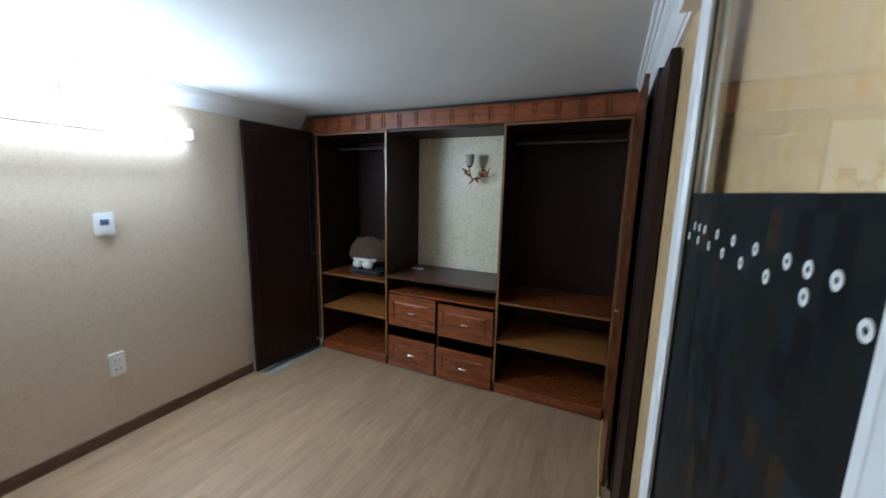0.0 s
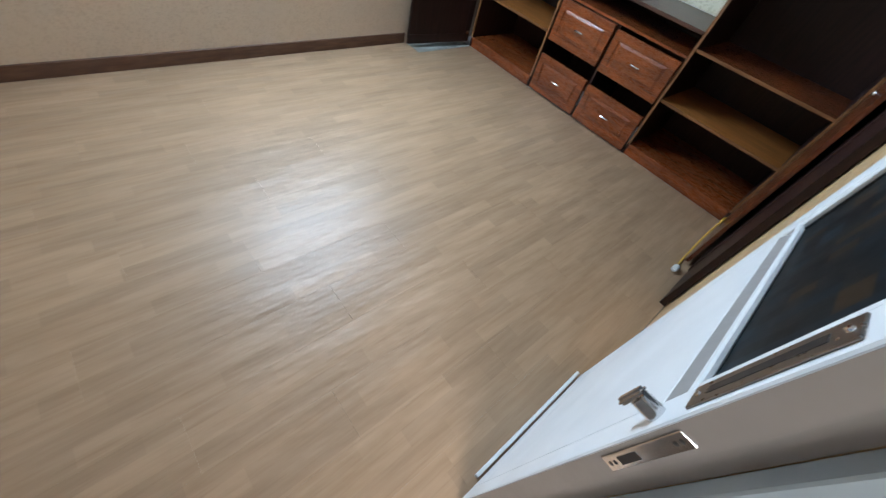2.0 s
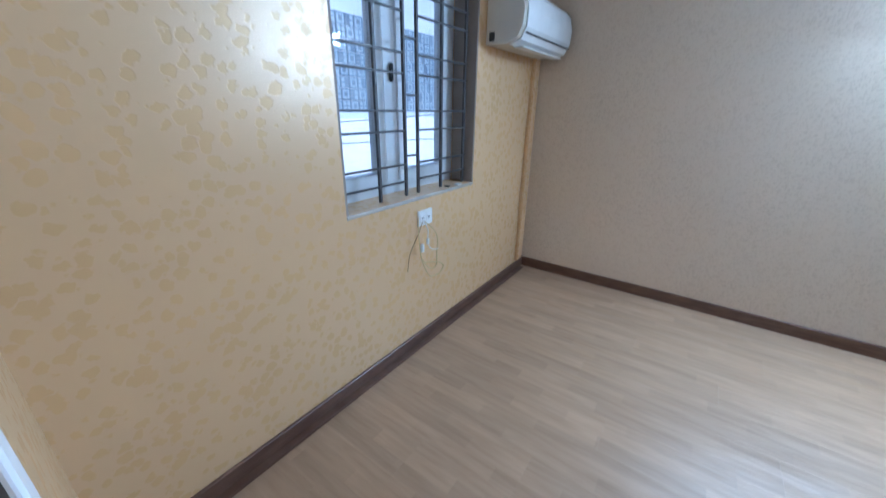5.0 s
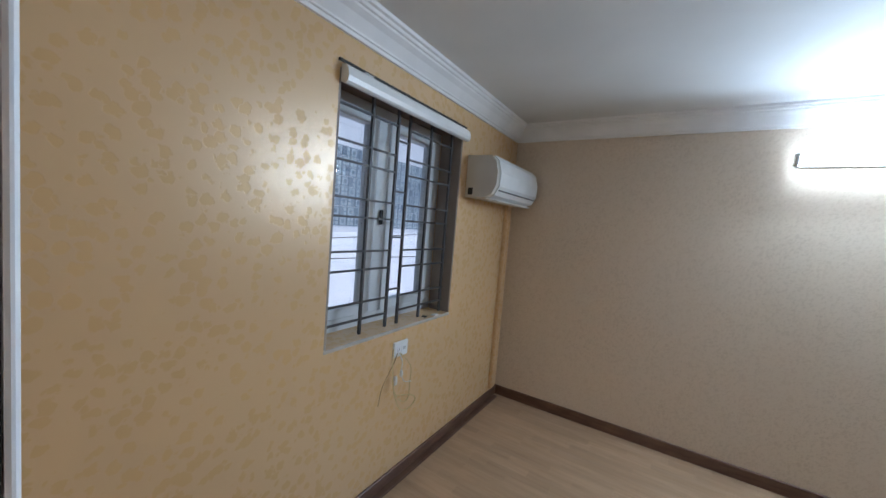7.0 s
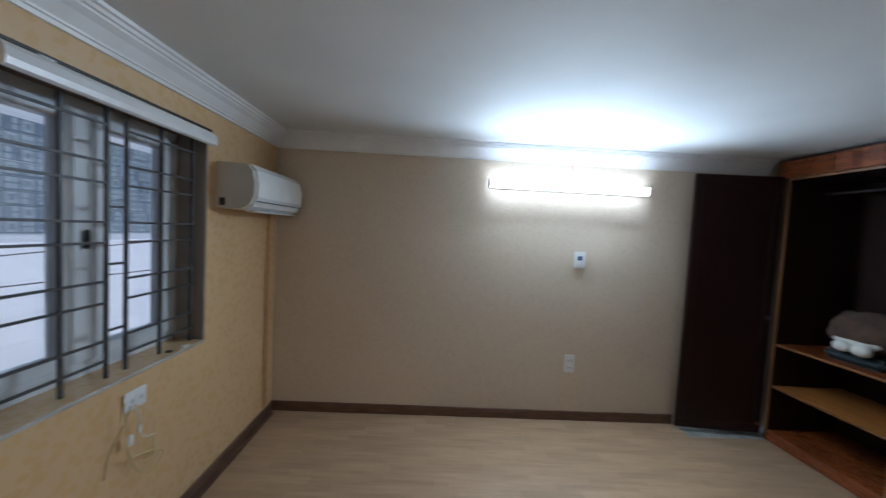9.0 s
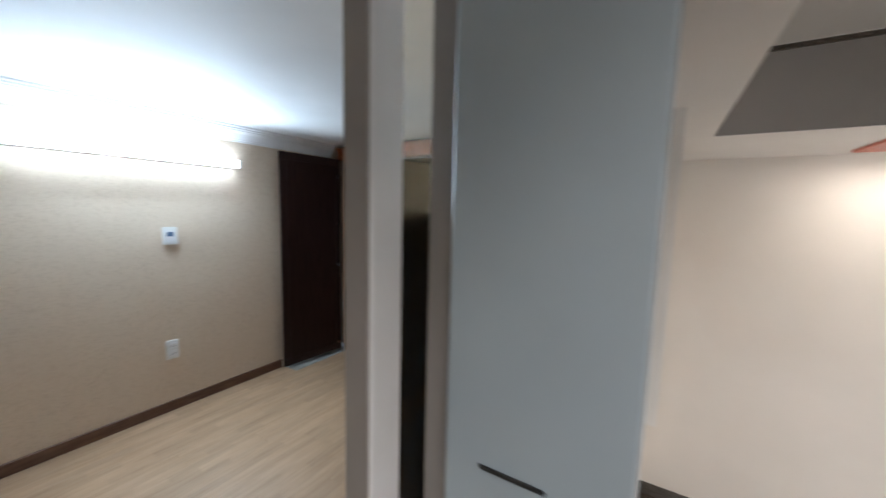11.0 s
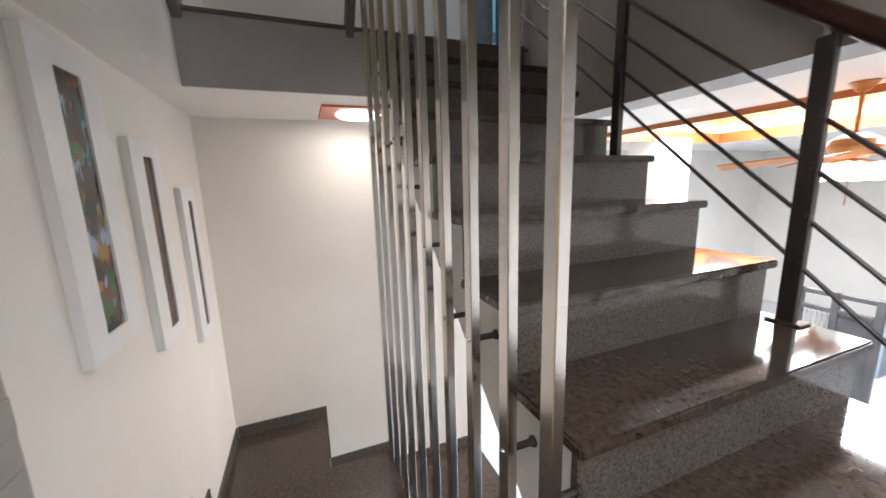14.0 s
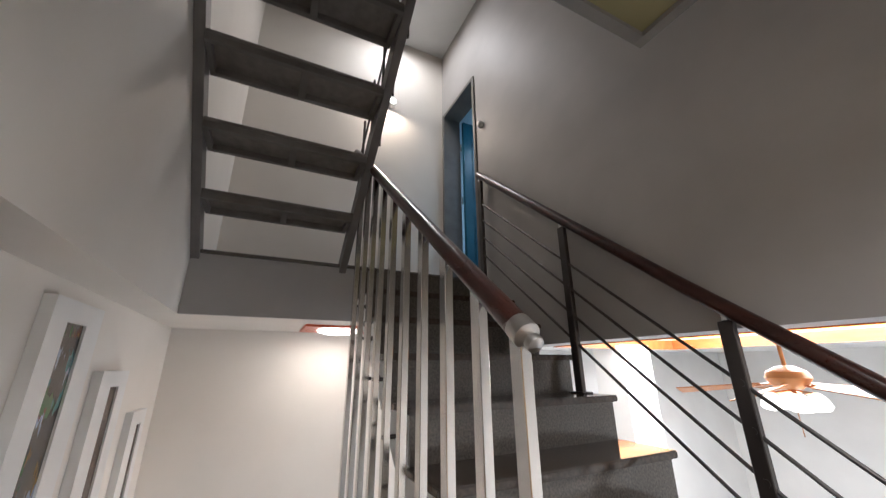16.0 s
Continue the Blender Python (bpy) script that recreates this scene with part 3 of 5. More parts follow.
def drawer(y0, y1, z0, z1, tilt):
    """A drawer front with a raised frame, a sunk field and a bar handle."""
    x = WX - 0.006 - tilt
    d = part("drawer", box(x, x + 0.016, y0, y1, z0, z1, 0.003, 2), CHERRYH, desk)
    w = 0.055
    for a, b, c, e in ((y0, y1, z0, z0 + w), (y0, y1, z1 - w, z1), (y0, y0 + w, z0 + w, z1 - w), (y1 - w, y1, z0 + w, z1 - w)):
        part("front_frame", box(x - 0.007, x - 0.0003, a + 0.002, b - 0.002, c + 0.002, e - 0.002, 0.003, 2), CHERRYH, d)
    fld = bmesh.new()
    cy, cz, hy, hz = (y0 + y1) / 2, (z0 + z1) / 2, (y1 - y0) / 2 - w - 0.006, (z1 - z0) / 2 - w - 0.006
    o = [fld.verts.new((x - 0.0005, cy + a * hy, cz + b * hz)) for a, b in ((-1, -1), (1, -1), (1, 1), (-1, 1))]
    i = [fld.verts.new((x - 0.007, cy + a * (hy - 0.018), cz + b * (hz - 0.018))) for a, b in ((-1, -1), (1, -1), (1, 1), (-1, 1))]
    fld.faces.new(i)
    for k in range(4):
        fld.faces.new((o[k], o[(k + 1) % 4], i[(k + 1) % 4], i[k]))
    part("raised_field", fld, CHERRYH, d)
    hd = sweep(curve_points([(x - 0.007, cy - 0.036, cz), (x - 0.022, cy - 0.030, cz), (x - 0.026, cy, cz + 0.001), (x - 0.022, cy + 0.030, cz), (x - 0.007, cy + 0.036, cz)], 5), 0.0062, 8)
    part("handle", hd, CHROME, d, "small chrome bow handle", True)


drawer(1.512, 1.992, 0.405, 0.695, 0.0)
drawer(0.992, 1.488, 0.395, 0.680, 0.004)
drawer(1.514, 1.994, 0.012, 0.300, 0.002)
drawer(0.994, 1.490, 0.008, 0.290, 0.006)

frieze = thing("frieze", (WX, 1.5, 2.131), "cherry wood frieze with grooved blocks above the wardrobe", "frieze")
part("fascia", box(WX - 0.012, WX + 0.006, 0.12, 2.88, 2.133, 2.262, 0.003), CHERRYH, frieze)
for i in range(17):
    y = 0.30 + 0.158 * i
    for dy in (-0.013, 0.013):
        part("groove_bead", box(WX - 0.018, WX - 0.0125, y + dy - 0.007, y + dy + 0.007, 2.142, 2.252, 0.003, 2), CHERRYH, frieze)
part("top_moulding", box(WX - 0.022, WX - 0.0125, 0.12, 2.88, 2.2525, 2.264, 0.003, 2), CHERRYH, frieze)
part("shadow_filler", box(WX + 0.02, WB, 0.14, 2.86, 2.134, 2.29), DARKWOOD, frieze)


AJAR = Matrix.Translation((4.075, 2.838, 0)) @ Matrix.Rotation(radians(-5.5), 4, "Z") @ Matrix.Translation((-4.075, -2.838, 0))


def ajar(bm):
    """Turn a piece of the open door about its hinges."""
    bmesh.ops.transform(bm, matrix=AJAR, verts=bm.verts)
    return bm


d1 = part("door", ajar(box(3.40, 4.075, 2.828, 2.848, 0.035, 2.145, 0.003, 2)), DARKWOOD, unit_a, "open door in near-black wood standing along the wall")
for z in (0.12, 1.0, 1.45, 1.95):
    part("hinge", ajar(lathe([(0, 0), (0.017, 0), (0.017, -0.004), (0.0, -0.005)], (4.045, 2.821, z), 14, "Y")), CHROME, d1)
for x0, x1, z0, z1 in ((3.40, 4.075, 0.035, 0.11), (3.40, 4.075, 2.07, 2.145), (3.40, 3.465, 0.11, 2.07), (4.01, 4.075, 0.11, 2.07)):
    part("frame_board", ajar(box(x0 + 0.002, x1 - 0.002, 2.821, 2.8275, z0 + 0.001, z1 - 0.001, 0.002)), DARKWOOD, d1)
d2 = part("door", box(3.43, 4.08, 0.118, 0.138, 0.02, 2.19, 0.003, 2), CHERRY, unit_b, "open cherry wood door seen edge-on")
part("door", box(3.36, 4.08, 0.056, 0.092, 0.02, 2.19, 0.003, 2), DARKWOOD, unit_b, "second dark door folded against the wall")
part("door", box(2.98, 3.354, 0.056, 0.088, 0.02, 2.14, 0.003, 2), DARKWOOD, unit_b, "dark folding door leaf against the wall")
for z in (0.18, 0.30, 1.05, 1.95):
    part("hinge", lathe([(0, 0), (0.017, 0), (0.017, 0.004), (0.0, 0.005)], (4.03, 0.138, z), 14, "Y"), CHROME, d2)
part("knob", lathe([(0.004, 0), (0.006, 0.01), (0.011, 0.016), (0.008, 0.022), (0.0, 0.024)], (3.50, 0.138, 1.02), 12, "Y"), CHROME, d2, "", True)
solid("alcove_wall", box(WB - 0.028, WB + 0.02, 0.99, 2.008, 0.866, 2.13), PAPER_B, "cream floral wallpaper at the back of the alcove", "wall", "structure")
# shade under the open door, laid on the floor as a grey strip
solid("door_gap_shade", box(3.46, 4.09, 2.79, 2.985, -0.002, 0.002), material("gap_shade_grey", (0.30, 0.31, 0.28), (0.22, 0.22, 0.20), 9.0, rough=0.8), "grey strip for the shade in the gap under the open door", "floor patch", "structure")

# ---- stairs ----
PLACE = STAIRS
RISE, GO = 0.2, 0.2555
SX = 2.133 - 6 * GO  # nosing of the k-th tread lies at SX + k * GO


def nose(k):
    return SX + k * GO


flight = thing("stair_flight", (nose(1), -1.9, 0.0), "polished brown granite stair flight rising to the landing", "stairs", kind="structure")
for k in range(1, 12):
    t = part("tread", box(nose(k) - 0.012, nose(k + 1) + 0.02, -2.45, -1.345, RISE * k - 0.03, RISE * k, 0.005, 2), GRANITE, flight)
    part("riser", box(nose(k) + 0.012, nose(k) + 0.03, -2.435, -1.36, RISE * (k - 1), RISE * k - 0.03), GRANITE_R, flight)
part("riser", box(nose(12) + 0.012, nose(12) + 0.03, -2.435, -1.36, RISE * 11, 2.384), GRANITE_R, flight)
prof = [(nose(1) + 0.03, 0.0)]
for k in range(1, 12):
    prof += [(nose(k) + 0.031, RISE * k - 0.031), (nose(k + 1) + 0.031, RISE * k - 0.031)]
prof += [(nose(12) + 0.031, 2.38), (nose(12) + 0.031, 2.15), (1.32, 0.0)]
part("waist", prism(prof, "y", -2.43, -1.362), WHITE, flight, "white painted concrete waist")

down = thing("stair_down", (3.4, -0.8, -0.6), "granite steps down to the lower landing", "stairs", kind="structure")
for i, (x0, x1) in enumerate(((3.12, 3.42), (3.40, 3.70), (3.68, 4.6))):
    z = -0.195 * (i + 1)
    part("tread", box(x0 + 0.0, x1, -1.25 if i < 2 else -0.92, -0.206, z - 0.03, z, 0.005, 2), GRANITE, down)
    part("riser", box(x0 + 0.012, x0 + 0.03, -1.25, -0.21, z, z + 0.165), GRANITE_R, down)
    part("skirting", box(x0 + 0.03, x1 if i < 2 else 4.588, -0.219, -0.2055, z, z + 0.1, 0.002), GRANITE_R, down)
part("winder", box(3.68, 4.6, -1.50, -0.92, -1.16, -1.13, 0.005), GRANITE, down)
part("winder", box(3.68, 4.6, -2.46, -1.50, -1.37, -1.34, 0.005), GRANITE, down)
for y0, y1, z in ((-0.92, -0.22, -0.585), (-1.49, -0.93, -1.13), (-2.45, -1.50, -1.34)):
    part("skirting", box(4.588, 4.5995, y0, y1, z, z + 0.1, 0.002), GRANITE_R, down)
for y, z0, z1 in ((-0.92, -1.03, -0.485), (-1.49, -1.24, -1.03)):
    part("skirting", box(4.588, 4.5995, y - 0.02, y, z0, z1, 0.002), GRANITE_R, down)
part("body", box(3.70, 4.58, -0.91, -0.24, -1.6, -0.616), GREYPAINT, down)
part("body", box(3.15, 3.69, -1.24, -0.24, -1.6, -0.43), GREYPAINT, down)

# inner balustrade
def hz(x):
    return 1.80 + 0.82 * (x - 1.86)


inner = thing("inner_balustrade", (2.8, -1.285, -0.3), "steel balustrade with flat polished bars and a dark wood handrail", "balustrade")
BY = -1.285
for x in [1.885, 2.035] + [2.21 + 0.175 * i for i in range(8)]:
    zb = -0.25 if x < 3.0 else -1.25
    part("bar", box(x - 0.019, x + 0.019, BY - 0.018, BY + 0.008, zb, hz(x) - 0.022, 0.002), STEEL, inner)
    k = math.floor((x - SX) / GO)
    z = RISE * k - 0.11
    part("bracket", rod((x, BY - 0.0185, z), (x, -1.361, z), 0.0085, 12), DARKSTEEL, inner, "", True)
    part("washer", lathe([(0.0, 0.0), (0.014, 0.0), (0.014, 0.005), (0.011, 0.009), (0.0, 0.009)], (x, -1.3615, z), 14, "Y"), DARKSTEEL, inner, "", True)
    part("bolt_head", lathe([(0.0, 0.0), (0.007, 0.0), (0.006, 0.003), (0.0, 0.004)], (x, BY + 0.0082, z), 12, "Y"), CHROME, inner, "", True)
rail = sweep(curve_points([(1.86, BY, hz(1.86)), (2.4, BY, hz(2.4)), (2.8, BY, hz(2.8)), (3.2, BY, hz(3.2)), (3.66, BY, hz(3.66))], 6), 0.028, 14)
hr = part("handrail", rail, HANDRAIL, inner, "dark red-brown wooden handrail", True)
SATIN = material("satin_nickel", (0.55, 0.53, 0.50), (0.48, 0.46, 0.44), 9.0, rough=0.38, metal=1.0)
ax = Vector((1, 0, 0.82)).normalized()
cap = lathe([(0.0, -0.050), (0.010, -0.049), (0.017, -0.045), (0.019, -0.038), (0.018, -0.031), (0.012, -0.027), (0.011, -0.023), (0.020, -0.020), (0.0285, -0.014), (0.0285, 0.022), (0.027, 0.024)], (0, 0, 0), 20)
bmesh.ops.transform(cap, matrix=Matrix.Translation((1.865, BY, hz(1.865))) @ ax.to_track_quat("Z", "Y").to_matrix().to_4x4(), verts=cap.verts)
part("end_cap", cap, SATIN, hr, "polished metal end cap", True)

# outer balustrade
outer = thing("outer_balustrade", (2.6, -2.41, 1.0), "outer stair railing with dark posts, thin rods and a wooden handrail", "balustrade")
OY = -2.40
posts = [(1.35, 0.6), (2.055, 1.0), (2.82, 1.6), (3.72, 2.405)]
for x, zb in posts:
    zt = 1.90 + 0.862 * (x - 2.06)
    p = part("post", box(x - 0.026, x + 0.026, OY - 0.014, OY + 0.014, zb, zt, 0.003), DARKSTEEL, outer)
    part("foot_plate", box(x - 0.05, x + 0.05, OY - 0.035, OY + 0.03, zb + 0.0005, zb + 0.008, 0.002), DARKSTEEL, p)
    part("saddle", box(x - 0.012, x + 0.012, OY - 0.01, OY + 0.01, zt, zt + 0.03, 0.002), CHROME, p)
    for j in range(4):
        part("collar", rod((x - 0.006, OY + 0.012, zt - 0.22 - 0.155 * j), (x - 0.006, OY + 0.018, zt - 0.22 - 0.155 * j), 0.012, 12), DARKSTEEL, p)
for j in range(4):
    off = -0.22 - 0.155 * j
    part("rod", rod((1.2, OY, 1.90 + 0.862 * (1.2 - 2.06) + off), (3.72, OY, 1.90 + 0.862 * (3.72 - 2.06) + off), 0.0075, 10), DARKSTEEL, outer, "", True)
pts = [(x, OY, 1.955 + 0.862 * (x - 2.06) + (0.0 if x > 1.6 else 0.02)) for x in (1.1, 1.6, 2.1, 2.6, 3.1, 3.74)]
part("handrail", sweep(curve_points(pts, 6), 0.031, 14), HANDRAIL, outer, "dark red-brown wooden handrail", True)

# steel stair above
steel = thing("steel_stair", (3.7, -0.85, 2.405), "open steel stair with framed treads seen from below", "stairs", kind="structure")
def sz(x):
    return 2.38 + 0.845 * (3.76 - x)


for y in (-0.409, -1.25):
    a, b = (3.78, y, sz(3.78) - 0.02), (1.95, y, sz(1.95) - 0.02)
    part("stringer", bar(a, b, 0.045, 0.10), STEELPAINT, steel)
for i in range(1, 7):
    x = 3.625 - 0.29 * i
    z = sz(x + 0.135) + 0.01
    f = part("tread_frame", box(x + 0.02, x + 0.25, -1.225, -0.433, z - 0.008, z + 0.012, 0.002), STEELPANEL, steel)
    for x0, x1, y0, y1 in ((x + 0.02, x + 0.045, -1.225, -0.433), (x + 0.225, x + 0.25, -1.225, -0.433), (x + 0.045, x + 0.225, -0.86, -0.825),
                           (x + 0.045, x + 0.225, -1.225, -1.20), (x + 0.045, x + 0.225, -0.458, -0.433)):
        part("angle_bar", box(x0, x1, y0, y1, z - 0.045, z - 0.0085, 0.002), STEELPAINT, f)

PLACE = Vector((0, 0, 0))
# ---- window ----
win = thing("window_1", (-0.16, 1.6, 0.88), "white framed window behind a grey steel grille", "window", kind="structure")
for y0, y1, z0, z1 in ((1.10, 2.10, 0.88, 0.945), (1.10, 2.10, 1.975, 2.04), (1.10, 1.165, 0.945, 1.975), (2.035, 2.10, 0.945, 1.975)):
    part("frame", box(-0.235, -0.165, y0, y1, z0, z1, 0.004, 2), UPVC, win)
part("mullion", box(-0.235, -0.160, 1.51, 1.60, 0.945, 1.975, 0.004, 2), UPVC, win)
for a, b in ((1.165, 1.51), (1.60, 2.035)):
    s = part("sash", box(-0.225, -0.155, a, a + 0.05, 0.945, 1.975, 0.004, 2), UPVC, win)
    part("sash_rail", box(-0.225, -0.155, b - 0.05, b, 0.945, 1.975, 0.004, 2), UPVC, s)
    part("sash_rail", box(-0.225, -0.155, a + 0.05, b - 0.05, 0.945, 0.995, 0.004, 2), UPVC, s)
    part("sash_rail", box(-0.225, -0.155, a + 0.05, b - 0.05, 1.925, 1.975, 0.004, 2), UPVC, s)
    g = part("pane", box(-0.198, -0.192, a + 0.05, b - 0.05, 0.995, 1.925), GLASS, s, "clear glass pane")
    g.visible_shadow = False
part("handle", box(-0.159, -0.135, 1.548, 1.562, 1.42, 1.50, 0.005, 2), BLACK, win, "dark window handle")
part("sill", box(-0.155, 0.004, 1.10, 2.10, 0.862, 0.8795, 0.003), material("dusty_sill", (0.50, 0.46, 0.41), (0.36, 0.33, 0.30), 9.0, rough=0.7, bump=0.2), win, "dusty grey window sill")
TAUPE = material("reveal_plaster", (0.30, 0.255, 0.22), (0.25, 0.21, 0.18), 5.0, rough=0.7, bump=0.1)
solid("reveal_side", box(-0.155, -0.001, 2.088, 2.0995, 0.88, 2.04), TAUPE, "taupe plaster window reveal", "window reveal", "structure")
solid("reveal_side", box(-0.155, -0.001, 1.1005, 1.112, 0.88, 2.04), TAUPE, "taupe plaster window reveal", "window reveal", "structure")
solid("reveal_head", box(-0.155, -0.021, 1.112, 2.088, 2.02, 2.0395), material("brown_reveal", (0.13, 0.075, 0.05), (0.10, 0.06, 0.04), 5.0, rough=0.6), "brown timber window head", "window reveal", "structure")

grille = thing("window_grille", (-0.06, 1.6, 0.88), "grey painted steel security grille in the window", "window grille")
for y in (1.135, 1.36, 1.545, 1.64, 1.84, 2.065):
    part("upright", box(-0.068, -0.054, y - 0.007, y + 0.007, 0.8805, 2.0185, 0.001), GRILLE, grille)
for k, z in enumerate((0.955, 1.04, 1.20, 1.29, 1.45, 1.535, 1.695, 1.78, 1.93)):
    for a, b in ((1.112, 1.545), (1.64, 2.088)):
        part("crossbar", box(-0.066, -0.056, a, b, z - 0.005, z + 0.005, 0.001), GRILLE, grille)
for z in (1.08, 1.36, 1.60, 1.86):
    part("crossbar", box(-0.066, -0.056, 1.545, 1.64, z - 0.005, z + 0.005, 0.001), GRILLE, grille)

blind = thing("roller_blind", (0.02, 1.6, 1.98), "rolled-up white roller blind in its cassette", "blind")
prof = [(0.0005, 1.985), (0.030, 1.978), (0.042, 1.985), (0.046, 2.005), (0.040, 2.035), (0.022, 2.052), (0.0005, 2.054)]
part("cassette", prism(prof, "y", 1.108, 2.105), TRIM, blind)
part("end_cap", prism(prof, "y", 2.1055, 2.113), PLASTIC, blind)
# solid black strip in place of the shaded gap over the cassette
part("cassette_gap_shade", box(0.0005, 0.012, 1.09, 2.115, 2.060, 2.070), BLACK, blind, "black strip for the shade in the gap above the cassette")
part("sticker", box(0.012, 0.020, 1.22, 1.27, 2.0545, 2.0595), PLASTIC, blind)

# ---- view outside ----
MOSAIC = bpy.data.materials.new("blue_mosaic")
MOSAIC.use_nodes = True
_n, _l = MOSAIC.node_tree.nodes, MOSAIC.node_tree.links
_g = _n.new("ShaderNodeNewGeometry")
_r = _n.new("ShaderNodeValToRGB")
_e = _r.color_ramp.elements
_e[0].position, _e[0].color = 0.0, (0.13, 0.17, 0.22, 1)
_e[1].position, _e[1].color = 1.0, (0.24, 0.29, 0.33, 1)
_l.new(_g.outputs["Random Per Island"], _r.inputs[0])
_l.new(_r.outputs[0], _n["Principled BSDF"].inputs["Base Color"])
_n["Principled BSDF"].inputs["Roughness"].default_value = 0.35
SNOW = material("pale_roof", (0.74, 0.75, 0.78), (0.66, 0.68, 0.72), 2.0, rough=0.7, bump=0.1)
house = thing("neighbour_house", (-4.4, 1.5, -3.0), "neighbouring house with blue mosaic tiles over a pale wall", "house")
part("wall", box(-4.8, -4.2, -8.0, 13.5, -3.0, 6.0), SNOW, house, "pale rendered wall")
tb, rb_ = bmesh.new(), bmesh.new()
for i in range(66):
    for j in range(8):
        y, z = 0.4 + 0.19 * i, 1.24 + 0.19 * j
        box(-4.2, -4.19, y + 0.004, y + 0.186, z + 0.004, z + 0.186, bm=tb)
        if (i + j) % 2:
            for y0, y1, z0, z1 in ((0.025, 0.165, 0.025, 0.055), (0.025, 0.165, 0.135, 0.165), (0.025, 0.055, 0.055, 0.135), (0.135, 0.165, 0.055, 0.135)):
                box(-4.1895, -4.183, y + y0, y + y1, z + z0, z + z1, bm=rb_)
        else:
            for dy in (0.02, 0.105):
                for dz in (0.02, 0.105):
                    if (i * 3 + j + int(dy * 100)) % 3:
                        box(-4.1895, -4.184, y + dy, y + dy + 0.065, z + dz, z + dz + 0.065, bm=rb_)
t_ = part("tile_band", tb, MOSAIC, house, "blue and grey mosaic tiles")
t_["kind"] = "stuff"
t_ = part("motif_band", rb_, material("pale_mosaic", (0.42, 0.48, 0.52), (0.34, 0.40, 0.45), 3.0, rough=0.35), house, "pale square motifs on the tiles")
t_["kind"] = "stuff"
part("lean_to_roof", prism([(-4.2, 1.12), (-4.2, 0.98), (-1.6, 0.25), (-1.6, 0.37)], "y", -6.0, 13.0), SNOW, house, "pale sloping roof")
for i, (a, b) in enumerate((((-2.4, -3.0, 0.9), (-2.6, 6.0, 1.25)), ((-2.2, -3.0, 1.05), (-2.3, 6.0, 0.85)))):
    solid("overhead_cable", rod(a, b, 0.006, 6), CABLE_B, "thin dark overhead cable outside the window", "cable", group="cables outside")
solid("ground", box(-60, -0.3, -60, 60, -3.4, -3.0), material("bare_ground", (0.30, 0.29, 0.28), (0.22, 0.21, 0.20), 0.6, rough=0.9), "bare grey ground outside", "ground", "structure")

# ---- air conditioner ----
ac = thing("air_conditioner", (0.1, 2.57, 1.64), "aged white wall-mounted split air conditioner", "air conditioner")
outline = [(0.001, 1.64), (0.13, 1.64), (0.19, 1.665), (0.218, 1.72), (0.222, 1.80), (0.205, 1.87), (0.17, 1.905), (0.001, 1.91)]
part("housing", prism([(a, b) for a, b in outline], "y", 2.195, 2.945), ACPLASTIC, ac, "yellowed side housing")
front = [(0.1305, 1.642), (0.192, 1.664), (0.2205, 1.719), (0.2245, 1.80), (0.2075, 1.872), (0.172, 1.9075), (0.175, 1.912), (0.212, 1.876), (0.230, 1.80), (0.226, 1.716), (0.196, 1.658), (0.133, 1.635)]
part("front_panel", prism(front, "y", 2.215, 2.93), PLASTIC, ac, "glossy white front panel")
part("end_cover", prism(outline, "y", 2.18, 2.1945), ACPLASTIC, ac)
part("louvre", box(0.135, 0.195, 2.26, 2.88, 1.6255, 1.6335, 0.002), PLASTIC, ac)
part("air_slot", box(0.205, 0.2262, 2.23, 2.915, 1.688, 1.692), BLACK, ac, "dark seam of the front panel")
part("cable_port", box(0.02, 0.055, 2.1765, 2.1803, 1.655, 1.70, 0.002), BLACK, ac, "dark cable port")
solid("pipe_cover", box(0.001, 0.03, 2.84, 2.885, 0.095, 1.639, 0.006, 2), PAPER_W, "wallpapered pipe cover below the air conditioner", "pipe cover")

# ---- lamp on the wall ----
lamp = thing("wall_lamp", (2.41, 2.95, 1.97), "lit fluorescent batten lamp on the wall", "lamp")
part("batten", box(1.735, 3.06, 2.962, 2.9985, 1.946, 2.014, 0.006, 2), PLASTIC, lamp, "white lamp batten")
glow = prism([(2.9615, 1.950), (2.938, 1.948), (2.918, 1.960), (2.910, 1.980), (2.918, 2.000), (2.938, 2.012), (2.9615, 2.010)], "x", 1.735, 3.035)
part("diffuser", glow, TUBE, lamp, "long glowing white diffuser", True)
for x in (1.712, 3.0355):
    part("end_cap", box(x, x + 0.0225, 2.905, 2.9615, 1.944, 2.016, 0.008, 2), PLASTIC, lamp)
solid("lamp_hook", rod((2.42, 2.9962, 2.05), (2.42, 2.9962, 2.172), 0.0035, 8), material("faded_red_plastic", (0.62, 0.22, 0.16), (0.55, 0.18, 0.13), 8.0, rough=0.5), "small red hook above the wall lamp", "hook")


